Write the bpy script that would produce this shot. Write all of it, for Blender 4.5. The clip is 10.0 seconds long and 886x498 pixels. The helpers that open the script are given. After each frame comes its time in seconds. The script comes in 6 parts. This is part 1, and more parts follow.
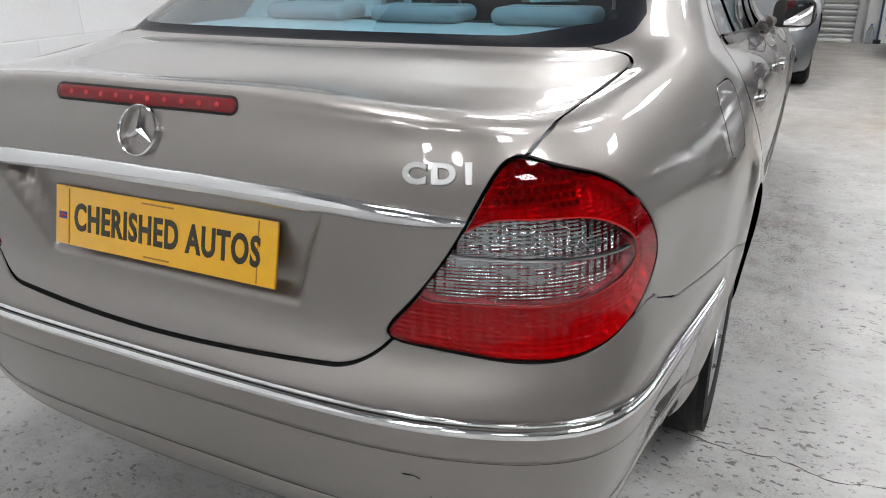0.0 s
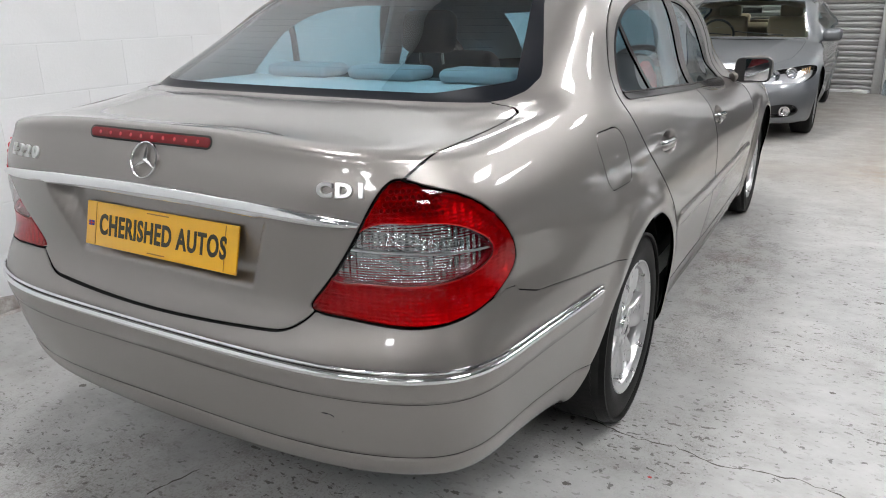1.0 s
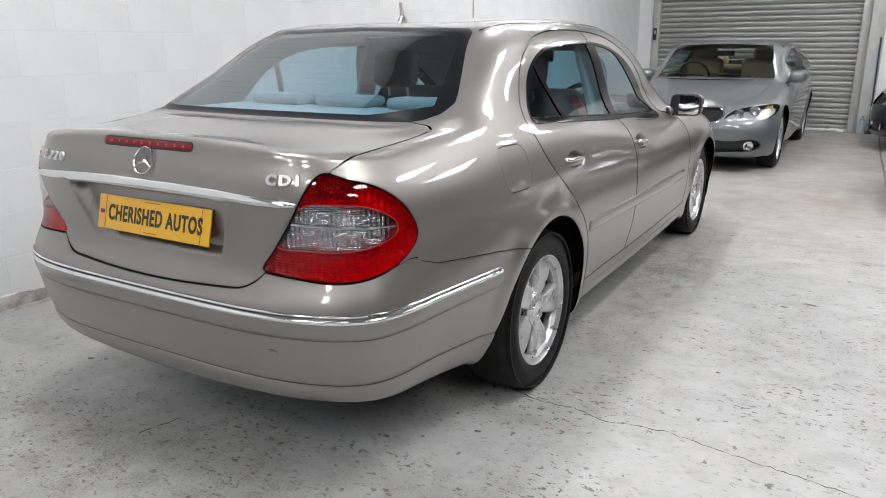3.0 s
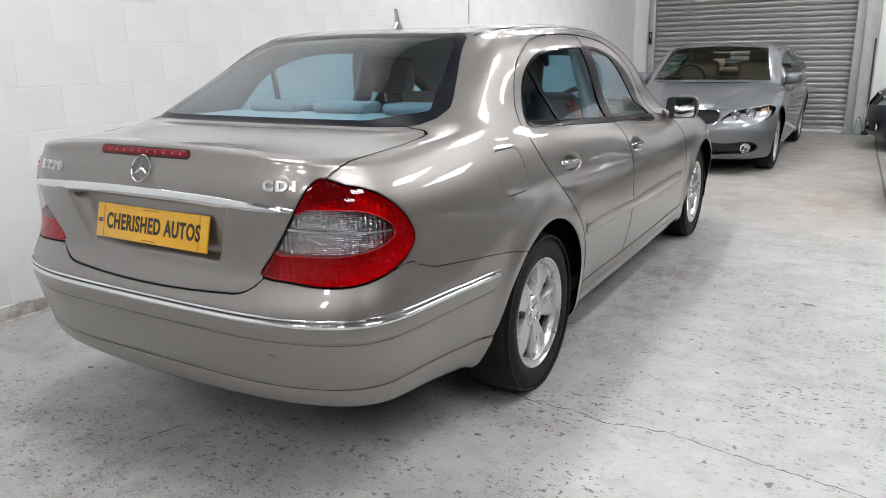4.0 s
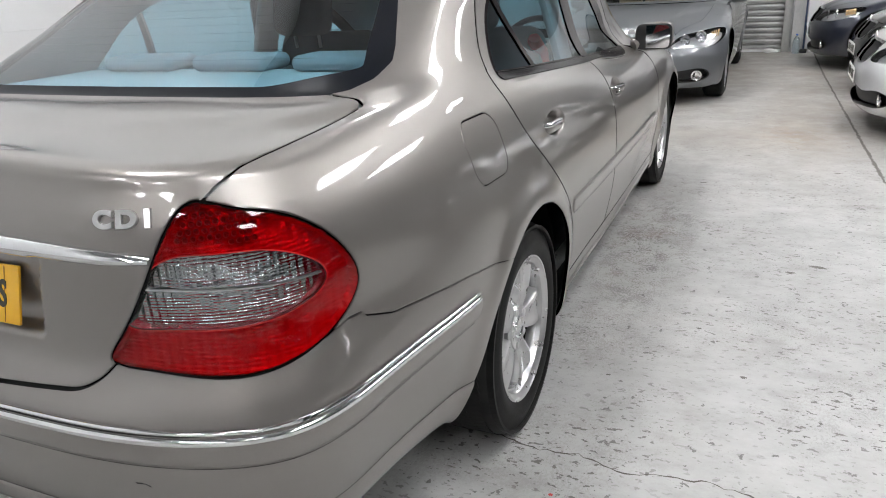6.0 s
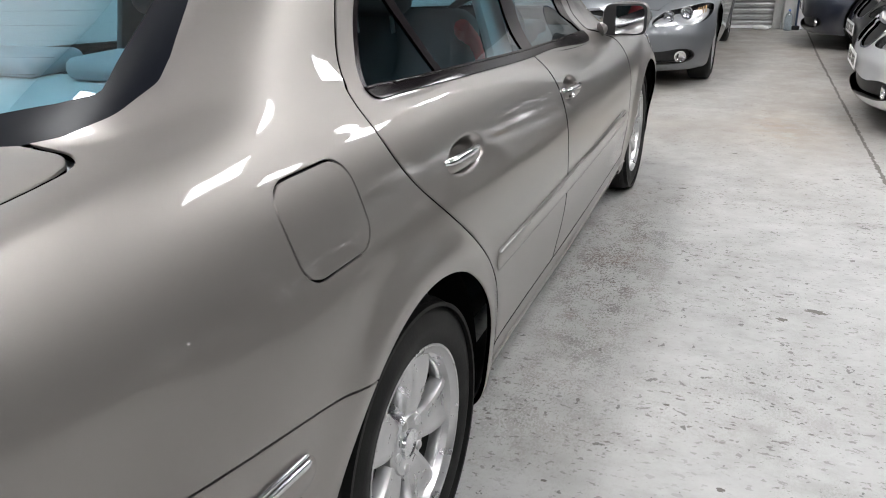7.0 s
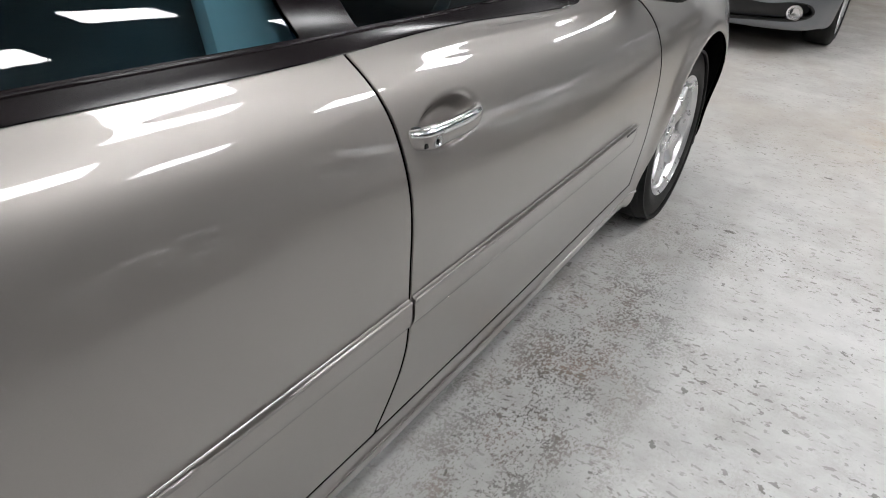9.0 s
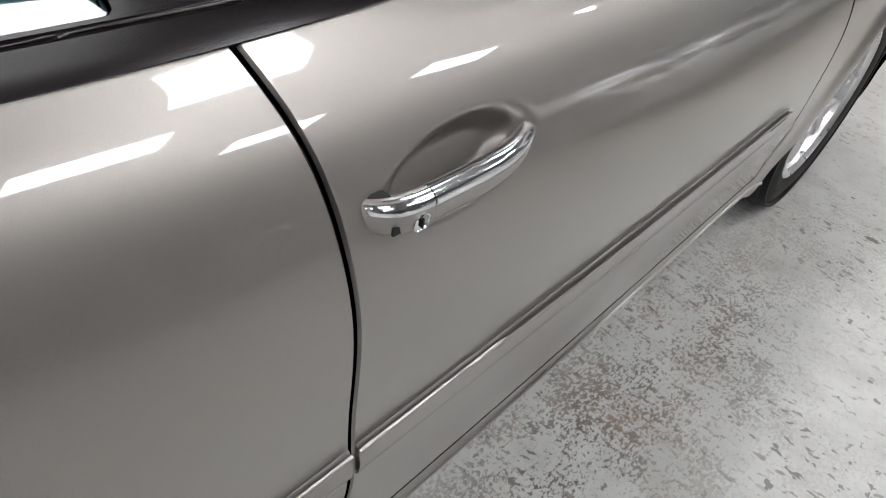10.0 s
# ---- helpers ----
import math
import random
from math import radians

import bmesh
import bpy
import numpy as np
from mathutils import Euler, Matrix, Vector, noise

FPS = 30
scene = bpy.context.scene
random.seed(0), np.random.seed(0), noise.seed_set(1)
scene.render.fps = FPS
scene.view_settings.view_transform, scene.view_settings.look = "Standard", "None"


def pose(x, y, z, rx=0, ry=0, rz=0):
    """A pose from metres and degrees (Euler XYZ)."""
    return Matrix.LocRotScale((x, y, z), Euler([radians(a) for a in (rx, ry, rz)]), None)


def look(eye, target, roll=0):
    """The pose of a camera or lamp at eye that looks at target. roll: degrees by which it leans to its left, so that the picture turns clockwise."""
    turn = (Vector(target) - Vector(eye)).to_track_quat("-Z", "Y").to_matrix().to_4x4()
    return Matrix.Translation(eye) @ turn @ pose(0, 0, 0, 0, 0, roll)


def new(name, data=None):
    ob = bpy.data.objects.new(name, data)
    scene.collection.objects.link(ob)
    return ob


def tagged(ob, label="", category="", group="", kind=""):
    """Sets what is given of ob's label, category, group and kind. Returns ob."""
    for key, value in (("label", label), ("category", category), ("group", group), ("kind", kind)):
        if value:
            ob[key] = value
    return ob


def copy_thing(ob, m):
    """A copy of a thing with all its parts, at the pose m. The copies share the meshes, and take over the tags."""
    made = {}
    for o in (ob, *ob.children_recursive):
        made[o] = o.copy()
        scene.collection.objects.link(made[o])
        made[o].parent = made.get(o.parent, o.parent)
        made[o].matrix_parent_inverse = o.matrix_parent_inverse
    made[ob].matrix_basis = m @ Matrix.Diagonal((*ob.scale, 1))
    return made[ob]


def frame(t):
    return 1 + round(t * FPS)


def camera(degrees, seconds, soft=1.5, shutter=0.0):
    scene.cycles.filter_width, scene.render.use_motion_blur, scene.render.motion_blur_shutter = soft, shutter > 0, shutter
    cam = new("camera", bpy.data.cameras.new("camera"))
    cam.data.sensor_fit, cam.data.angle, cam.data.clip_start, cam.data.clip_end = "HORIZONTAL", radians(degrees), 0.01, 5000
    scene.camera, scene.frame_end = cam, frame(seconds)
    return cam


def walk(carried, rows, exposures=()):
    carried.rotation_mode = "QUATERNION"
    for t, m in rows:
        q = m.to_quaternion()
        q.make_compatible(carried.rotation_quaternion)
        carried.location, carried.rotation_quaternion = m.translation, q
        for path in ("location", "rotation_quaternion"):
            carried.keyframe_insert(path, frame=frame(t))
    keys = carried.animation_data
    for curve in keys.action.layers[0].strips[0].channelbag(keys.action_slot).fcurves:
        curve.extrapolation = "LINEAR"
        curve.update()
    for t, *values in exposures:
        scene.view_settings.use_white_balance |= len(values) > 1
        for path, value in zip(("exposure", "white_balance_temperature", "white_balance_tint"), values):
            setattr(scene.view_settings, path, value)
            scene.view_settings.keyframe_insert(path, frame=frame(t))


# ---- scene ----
cam = camera(62.7, 10.0, 1.0)
PATH = [
    (0, (0.98, -1.926, 1.253), (0.156, -0.265, 0.503), -0.8),
    (0.5, (1.174, -2.087, 1.298), (0.28, -0.434, 0.613), -1.2),
    (1, (1.415, -2.177, 1.317), (0.472, -0.531, 0.683), -0.8),
    (1.5, (1.574, -2.287, 1.313), (0.633, -0.622, 0.73), -1.1),
    (2, (1.754, -2.412, 1.319), (0.787, -0.753, 0.761), -1.2),
    (2.5, (1.882, -2.503, 1.327), (0.9, -0.85, 0.777), -0.3),
    (4, (1.925, -2.523, 1.318), (0.94, -0.862, 0.797), -1.0),
    (4.5, (1.923, -2.486, 1.321), (0.92, -0.839, 0.79), -3.1),
    (5, (1.789, -2.361, 1.31), (0.837, -0.702, 0.726), -3.4),
    (5.5, (1.577, -2.131, 1.308), (0.747, -0.428, 0.667), -3.9),
    (5.7, (1.512, -2.03, 1.31), (0.714, -0.321, 0.644), -3.4),
    (6.8, (1.451, -1.29, 1.301), (0.658, 0.379, 0.536), -2.8),
    (7, (1.44, -1.123, 1.303), (0.695, 0.561, 0.524), -2.2),
    (7.5, (1.468, -0.74, 1.283), (0.717, 0.934, 0.488), -2.3),
    (8, (1.52, -0.399, 1.276), (0.683, 1.176, 0.372), -2.0),
    (8.5, (1.471, -0.035, 1.262), (0.698, 1.54, 0.301), 3.3),
    (9, (1.435, 0.301, 1.257), (0.556, 1.779, 0.237), 4.2),
    (9.5, (1.324, 0.589, 1.234), (0.378, 1.931, 0.092), 7.0),
    (10, (1.177, 0.826, 1.206), (0.286, 2.016, -0.131), 10.0),
]
walk(cam, [(t, look(eye, target, roll)) for t, eye, target, roll in PATH])

# ---- light: a closed workshop under ceiling panels ----
world = bpy.data.worlds.new("world")
scene.world = world
world.use_nodes = True
world.node_tree.nodes["Background"].inputs[0].default_value = (0.9, 0.95, 1.0, 1)
world.node_tree.nodes["Background"].inputs[1].default_value = 0.05
LAMP_POWER = 32.0
CEILING = 4.3

# ---- small tools for meshes ----
def mesh_object(name, me, mats, parent=None, label=""):
    ob = new(name, me)
    for m in mats if isinstance(mats, (list, tuple)) else [mats]:
        me.materials.append(m)
    if parent is not None:
        ob.parent = parent
    return tagged(ob, label)


def part(name, bm, mat, parent, label="", smooth=True):
    """Links a bmesh as one mesh object under a thing or a part."""
    bmesh.ops.recalc_face_normals(bm, faces=bm.faces)
    me = bpy.data.meshes.new(name)
    bm.to_mesh(me)
    bm.free()
    if smooth:
        me.shade_smooth()
        me.set_sharp_from_angle(angle=radians(38))
    return mesh_object(name, me, mat, parent, label)


def thing(name, label, category, m=None, group="", kind=""):
    ob = new(name)
    ob.empty_display_size = 0.1
    if m is not None:
        ob.matrix_basis = m
    return tagged(ob, label, category, group, kind)


def add_box(bm, centre, size, bevel=0.0, turn=None, seg=2):
    r = bmesh.ops.create_cube(bm, size=1)
    vs = r["verts"]
    bmesh.ops.scale(bm, vec=size, verts=vs)
    if bevel:
        es = list({e for v in vs for e in v.link_edges})
        r2 = bmesh.ops.bevel(bm, geom=es, offset=bevel, segments=seg, profile=0.5, affect="EDGES")
        vs = list({v for f in r2["faces"] for v in f.verts} | {v for v in vs if v.is_valid})
    m = Matrix.Translation(centre) @ (turn.to_4x4() if turn is not None else Matrix())
    bmesh.ops.transform(bm, matrix=m, verts=vs)
    return vs


def box(centre, size, bevel=0.0, turn=None, seg=2):
    bm = bmesh.new()
    add_box(bm, centre, size, bevel, turn, seg)
    return bm


def lathe(profile, steps=48, axis="X", centre=(0, 0, 0), closed=False):
    """Turns (along axis, radius) pairs round an axis."""
    bm = bmesh.new()
    rows = []
    for a, r in profile:
        row = []
        for k in range(steps):
            c, s = math.cos(2 * math.pi * k / steps), math.sin(2 * math.pi * k / steps)
            p = {"X": (a, r * c, r * s), "Y": (r * s, a, r * c), "Z": (r * c, r * s, a)}[axis]
            row.append(bm.verts.new(Vector(p) + Vector(centre)))
        rows.append(row)
    pairs = list(zip(rows, rows[1:]))
    if closed:
        pairs.append((rows[-1], rows[0]))
    for a, b in pairs:
        for k in range(steps):
            j = (k + 1) % steps
            bm.faces.new((a[k], a[j], b[j], b[k]))
    return bm


def tube(points, radius, steps=10, close=True):
    """A round bar along points."""
    bm = bmesh.new()
    pts = [Vector(p) for p in points]
    rows, side = [], None
    for i, p in enumerate(pts):
        d = (pts[min(i + 1, len(pts) - 1)] - pts[max(i - 1, 0)]).normalized()
        if side is None:
            side = d.orthogonal().normalized()
        side = (side - d * side.dot(d)).normalized()
        up = d.cross(side)
        r = radius[i] if isinstance(radius, (list, tuple)) else radius
        rows.append([bm.verts.new(p + (side * math.cos(2 * math.pi * k / steps) + up * math.sin(2 * math.pi * k / steps)) * r) for k in range(steps)])
    for a, b in zip(rows, rows[1:]):
        for k in range(steps):
            j = (k + 1) % steps
            bm.faces.new((a[k], a[j], b[j], b[k]))
    if close:
        bm.faces.new(rows[0][::-1])
        bm.faces.new(rows[-1])
    return bm


def prism(outline, depth, bevel=0.0):
    """A plate from an outline in (x, z), from y = 0 to y = depth."""
    bm = bmesh.new()
    vs = [bm.verts.new((x, 0, z)) for x, z in outline]
    f = bm.faces.new(vs)
    r = bmesh.ops.extrude_face_region(bm, geom=[f])
    bmesh.ops.translate(bm, vec=(0, depth, 0), verts=[v for v in r["geom"] if isinstance(v, bmesh.types.BMVert)])
    bmesh.ops.recalc_face_normals(bm, faces=bm.faces)
    if bevel:
        es = [e for e in bm.edges if abs(e.verts[0].co.y - e.verts[1].co.y) < 1e-6]
        bmesh.ops.bevel(bm, geom=es, offset=bevel, segments=2, profile=0.5, affect="EDGES")
    return bm


def lettering(text, size, depth, stretch=1.0, bevel=0.0, bold=0.0, space=1.0):
    """Raised letters as a bmesh, standing in the (x, z) plane, centred, facing -y."""
    cu = bpy.data.curves.new("lettering", "FONT")
    cu.body, cu.size, cu.extrude, cu.align_x, cu.align_y = text, size, depth / 2, "CENTER", "CENTER"
    cu.bevel_depth, cu.offset, cu.resolution_u, cu.bevel_resolution, cu.space_character = bevel, bold, 4, 1, space
    ob = bpy.data.objects.new("lettering", cu)
    scene.collection.objects.link(ob)
    me = bpy.data.meshes.new_from_object(ob.evaluated_get(bpy.context.evaluated_depsgraph_get()))
    bpy.data.objects.remove(ob)
    bm = bmesh.new()
    bm.from_mesh(me)
    bpy.data.meshes.remove(me)
    bmesh.ops.transform(bm, matrix=Matrix.Rotation(radians(90), 4, "X") @ Matrix.Diagonal((stretch, 1, 1, 1)), verts=bm.verts)
    return bm


def cubic(t, p, q):
    """A natural cubic through p at t, at the places q."""
    n, h = len(t), np.diff(t)[:, None]
    a, b = np.zeros((n, n)), np.zeros_like(p)
    a[0, 0] = a[-1, -1] = 1
    for i in range(1, n - 1):
        a[i, i - 1], a[i, i], a[i, i + 1] = h[i - 1, 0], 2 * (h[i - 1, 0] + h[i, 0]), h[i, 0]
        b[i] = 6 * ((p[i + 1] - p[i]) / h[i] - (p[i] - p[i - 1]) / h[i - 1])
    m = np.linalg.solve(a, b)
    k = np.clip(np.searchsorted(t, q) - 1, 0, n - 2)
    hk = h[k]
    u, v = (t[k + 1] - q)[:, None], (q - t[k])[:, None]
    return (m[k] * u**3 + m[k + 1] * v**3) / (6 * hk) + (p[k] / hk - m[k] * hk / 6) * u + (p[k + 1] / hk - m[k + 1] * hk / 6) * v


def chords(p):
    return np.r_[0, np.cumsum(np.maximum(np.linalg.norm(np.diff(p, axis=0), axis=1), 1e-4))]


def polygon_field(a, b, poly, r=0.0):
    """Signed distance, less than 0 inside, from points (a, b) to a polygon grown by r."""
    p = np.stack([a, b], -1)
    v = np.array(poly, float)
    d = np.full(len(p), 1e9)
    s = np.ones(len(p))
    for i in range(len(v)):
        e, w = v[i - 1] - v[i], p - v[i]
        c = w - e * np.clip(w @ e / (e @ e), 0, 1)[:, None]
        d = np.minimum(d, (c**2).sum(1))
        c1, c2 = p[:, 1] >= v[i][1], p[:, 1] < v[i - 1][1]
        c3 = e[0] * w[:, 1] > e[1] * w[:, 0]
        flip = (c1 & c2 & c3) | (~c1 & ~c2 & ~c3)
        s = np.where(flip, -s, s)
    return s * np.sqrt(d) - r


def rounded(points, n=8):
    """A smooth closed outline through a few points."""
    p = np.array(points, float)
    ext = np.vstack([p[-3:], p, p[:4]])
    t = np.r_[0, np.cumsum(np.linalg.norm(np.diff(ext, axis=0), axis=1) ** 0.5)]
    q = np.concatenate([np.linspace(t[i], t[i + 1], n, endpoint=False) for i in range(3, 3 + len(p))])
    return cubic(t, ext, q)


def smoothstep(x):
    x = np.clip(x, 0, 1)
    return x * x * (3 - 2 * x)


class Skin:
    """A part of a curved shell: places, normals, the way round the car (q), faces, and the edges along which it was cut."""

    def __init__(self, p, n, q, quads, polys=(), edges=()):
        self.p, self.n, self.q, self.quads, self.polys, self.edges = p, n, q, quads, list(polys), list(edges)

    def mirror(self):
        m = np.array([-1, 1, 1])
        return Skin(self.p * m, self.n * m, -self.q, self.quads[:, ::-1], [f[::-1] for f in self.polys], [(b, a) for a, b in self.edges])

    def clip(self, f):
        """What lies where f < 0."""
        quads = self.quads
        inside = f < 0
        count = inside[quads].sum(1) if len(quads) else np.zeros(0, int)
        whole, mixed = quads[count == 4], [tuple(x) for x in quads[(count > 0) & (count < 4)]]
        polys, edges, extra, seen = [], [e for e in self.edges if inside[e[0]] and inside[e[1]]], [], {}
        base = len(self.p)

        def crossing(a, b):
            key = (min(a, b), max(a, b))
            if key not in seen:
                seen[key] = base + len(extra)
                extra.append((*key, f[key[0]] / (f[key[0]] - f[key[1]])))
            return seen[key]

        old = {frozenset(e) for e in self.edges}
        for face in mixed + self.polys:
            signs = [inside[i] for i in face]
            if all(signs):
                polys.append(face)
                continue
            if not any(signs):
                continue
            out, cuts = [], []
            for i, a in enumerate(face):
                b = face[(i + 1) % len(face)]
                if inside[a]:
                    out.append(a)
                if inside[a] != inside[b]:
                    c = crossing(a, b)
                    out.append(c)
                    cuts.append((c, inside[a]))
                    if old and frozenset((a, b)) in old:
                        edges.append((a, c) if inside[a] else (c, b))
            if len(out) > 2:
                polys.append(tuple(out))
                if len(cuts) == 2:
                    first, second = (cuts[0][0], cuts[1][0]) if cuts[0][1] else (cuts[1][0], cuts[0][0])
                    edges.append((first, second))
        if extra:
            e = np.array(extra)
            i, j, w = e[:, 0].astype(int), e[:, 1].astype(int), e[:, 2][:, None]
            mix = lambda x: x[i] * (1 - w) + x[j] * w
            n = mix(self.n)
            n /= np.linalg.norm(n, axis=1)[:, None] + 1e-12
            return Skin(np.vstack([self.p, mix(self.p)]), np.vstack([self.n, n]), np.r_[self.q, mix(self.q[:, None])[:, 0]], whole, polys, edges).compact()
        return Skin(self.p, self.n, self.q, whole, polys, edges).compact()

    def compact(self):
        """Leaves out the places that no face uses, where they are many."""
        used = np.zeros(len(self.p), bool)
        used[self.quads.ravel()] = True
        used[[i for f in self.polys for i in f]] = True
        used[[i for e in self.edges for i in e]] = True
        if used.sum() > .8 * len(used):
            return self
        to = np.cumsum(used) - 1
        return Skin(self.p[used], self.n[used], self.q[used], to[self.quads], [tuple(to[i] for i in f) for f in self.polys], [(to[a], to[b]) for a, b in self.edges])

    def split(self, fn, gap=0.0):
        return self.clip(fn(self) + gap / 2), self.clip(gap / 2 - fn(self))

    def moved(self, d):
        return Skin(self.p + self.n * (d[:, None] if isinstance(d, np.ndarray) else d), self.n, self.q, self.quads, self.polys, self.edges)

    def empty(self):
        return not len(self.quads) and not self.polys


def skin_object(name, skins, mat, parent, label="", lip=0.012, weld=False):
    """One mesh from pieces of shell; their cut edges turn inwards by lip."""
    verts, norms, faces = [], [], []
    base = 0
    for s in skins:
        if s.empty():
            continue
        used = np.unique(np.concatenate([s.quads.ravel(), np.array([i for f in s.polys for i in f], int)]).astype(int))
        where = np.full(len(s.p), -1)
        where[used] = np.arange(len(used)) + base
        verts.append(s.p[used])
        norms.append(s.n[used])
        faces += where[s.quads].tolist() + [[where[i] for i in f] for f in s.polys]
        base += len(used)
        if lip and s.edges:
            e = np.array(s.edges)
            a, b = e[:, 0], e[:, 1]
            quad = np.stack([s.p[b], s.p[a], s.p[a] - s.n[a] * lip, s.p[b] - s.n[b] * lip], 1)
            out = np.cross(s.p[a] - s.p[b], s.n[a])
            out /= np.linalg.norm(out, axis=1)[:, None] + 1e-12
            soft = out[:, None] * 0.8 + np.stack([s.n[b], s.n[a], -s.n[a] * 0, -s.n[b] * 0], 1) * 0.6
            verts.append(quad.reshape(-1, 3))
            norms.append(soft.reshape(-1, 3))
            faces += (np.arange(len(e) * 4).reshape(-1, 4) + base).tolist()
            base += len(e) * 4
    v, n = np.vstack(verts), np.vstack(norms)
    if weld:
        _, first, back = np.unique(v.round(5), axis=0, return_index=True, return_inverse=True)
        v, back = v[first], back.ravel()
        faces = [list(dict.fromkeys(back[i] for i in f)) for f in faces]
        faces = [f for f in faces if len(f) > 2]
    me = bpy.data.meshes.new(name)
    me.from_pydata(v.tolist(), [], faces)
    me.shade_smooth()
    if weld:
        me.set_sharp_from_angle(angle=radians(50))
    else:
        n = n / (np.linalg.norm(n, axis=1)[:, None] + 1e-12)
        me.normals_split_custom_set_from_vertices(n.tolist())
    return mesh_object(name, me, mat, parent, label)


def raised(skins, fn, height, levels=4):
    """A rounded strip that stands proud of the shell where fn < 0: its height falls off towards its edge."""
    out = []
    for s in skins:
        s = s.clip(fn(s))
        if s.empty():
            continue
        deep = -fn(s)[np.unique(np.concatenate([s.quads.ravel(), np.array([i for f in s.polys for i in f], int)]).astype(int))].min()
        rest, bands = s, []
        for k in range(1, levels):
            c = abs(deep) * (k / levels) ** 2
            bands.append(rest.clip(-(fn(rest) + c)))
            rest = rest.clip(fn(rest) + c)
        bands.append(rest)
        for b in bands:
            if not b.empty():
                f = np.clip(-fn(b) / abs(deep), 0, 1)
                out.append(b.moved(height * np.sqrt(np.clip(1 - (1 - f) ** 2, 0, 1)) + 0.0005))
    return out

# ---- materials ----
def material(name, colour=(0.5, 0.5, 0.5), rough=0.5, metal=0.0, coat=0.0, **more):
    m = bpy.data.materials.new(name)
    m.use_nodes = True
    b = m.node_tree.nodes["Principled BSDF"]
    b.inputs["Base Color"].default_value = (*colour, 1)
    b.inputs["Roughness"].default_value = rough
    b.inputs["Metallic"].default_value = metal
    b.inputs["Coat Weight"].default_value = coat
    b.inputs["Coat Roughness"].default_value = more.get("coat_rough", 0.03)
    b.inputs["Transmission Weight"].default_value = more.get("glass", 0.0)
    b.inputs["IOR"].default_value = more.get("ior", 1.5)
    b.inputs["Specular IOR Level"].default_value = more.get("spec", 0.5)
    return m


class Nodes:
    """Short ways to add nodes to a material."""

    def __init__(self, m):
        self.tree = m.node_tree
        self.bsdf = m.node_tree.nodes["Principled BSDF"]
        self.coords = self.add("ShaderNodeTexCoord").outputs["Object"]

    def add(self, kind):
        return self.tree.nodes.new(kind)

    def link(self, a, b):
        self.tree.links.new(a, b)

    def noise(self, scale, detail=4, rough=0.55, stretch=None, shift=0.0):
        n = self.add("ShaderNodeTexNoise")
        n.inputs["Scale"].default_value, n.inputs["Detail"].default_value, n.inputs["Roughness"].default_value = scale, detail, rough
        src = self.coords
        if stretch is not None or shift:
            mp = self.add("ShaderNodeMapping")
            mp.inputs["Scale"].default_value = stretch or (1, 1, 1)
            mp.inputs["Location"].default_value = (shift, shift * 0.7, shift * 0.3)
            self.link(src, mp.inputs["Vector"])
            src = mp.outputs[0]
        self.link(src, n.inputs["Vector"])
        return n.outputs["Fac"]

    def ramp(self, fac, stops):
        r = self.add("ShaderNodeValToRGB")
        while len(r.color_ramp.elements) < len(stops):
            r.color_ramp.elements.new(0.5)
        for e, (pos, c) in zip(r.color_ramp.elements, stops):
            e.position = pos
            e.color = (*c, 1) if isinstance(c, (tuple, list)) else (c, c, c, 1)
        self.link(fac, r.inputs[0])
        return r.outputs[0]

    def mix(self, fac, a, b, kind="MIX"):
        n = self.add("ShaderNodeMix")
        n.data_type, n.blend_type = "RGBA", kind
        for socket, v in ((n.inputs[0], fac), (n.inputs[6], a), (n.inputs[7], b)):
            if isinstance(v, (int, float)):
                socket.default_value = v if socket == n.inputs[0] else (v, v, v, 1)
            elif isinstance(v, (tuple, list)):
                socket.default_value = (*v, 1)
            else:
                self.link(v, socket)
        return n.outputs[2]

    def maths(self, op, a, b=0.0):
        n = self.add("ShaderNodeMath")
        n.operation = op
        for socket, v in zip(n.inputs, (a, b)):
            if isinstance(v, (int, float)):
                socket.default_value = v
            else:
                self.link(v, socket)
        return n.outputs[0]

    def bump(self, height, strength, distance):
        n = self.add("ShaderNodeBump")
        n.inputs["Strength"].default_value, n.inputs["Distance"].default_value = strength, distance
        self.link(height, n.inputs["Height"])
        self.link(n.outputs[0], self.bsdf.inputs["Normal"])
        return n

    def set(self, name, out):
        self.link(out, self.bsdf.inputs[name])


def paint(name, colour, rough=0.33, metal=0.75, dust=0.12, coat=1.0):
    """Metallic car paint: flakes, a clear coat, a film of dust low down in patches."""
    m = material(name, colour, rough, metal, coat, coat_rough=0.025)
    n = Nodes(m)
    flake = n.noise(2200, 1, 0.5)
    tone = n.noise(2.3, 3)
    base = n.mix(n.ramp(flake, [(0.3, 0.0), (0.7, 1.0)]), tuple(c * 0.86 for c in colour), tuple(min(c * 1.14, 1) for c in colour))
    base = n.mix(n.maths("MULTIPLY", n.ramp(tone, [(0.35, 0.0), (0.75, 1.0)]), dust), base, (0.36, 0.34, 0.31))
    n.set("Base Color", base)
    smear = n.noise(9, 5, 0.6, (1, 1, 2.2))
    n.set("Coat Roughness", n.ramp(smear, [(0.4, 0.012), (0.75, 0.05)]))
    return m


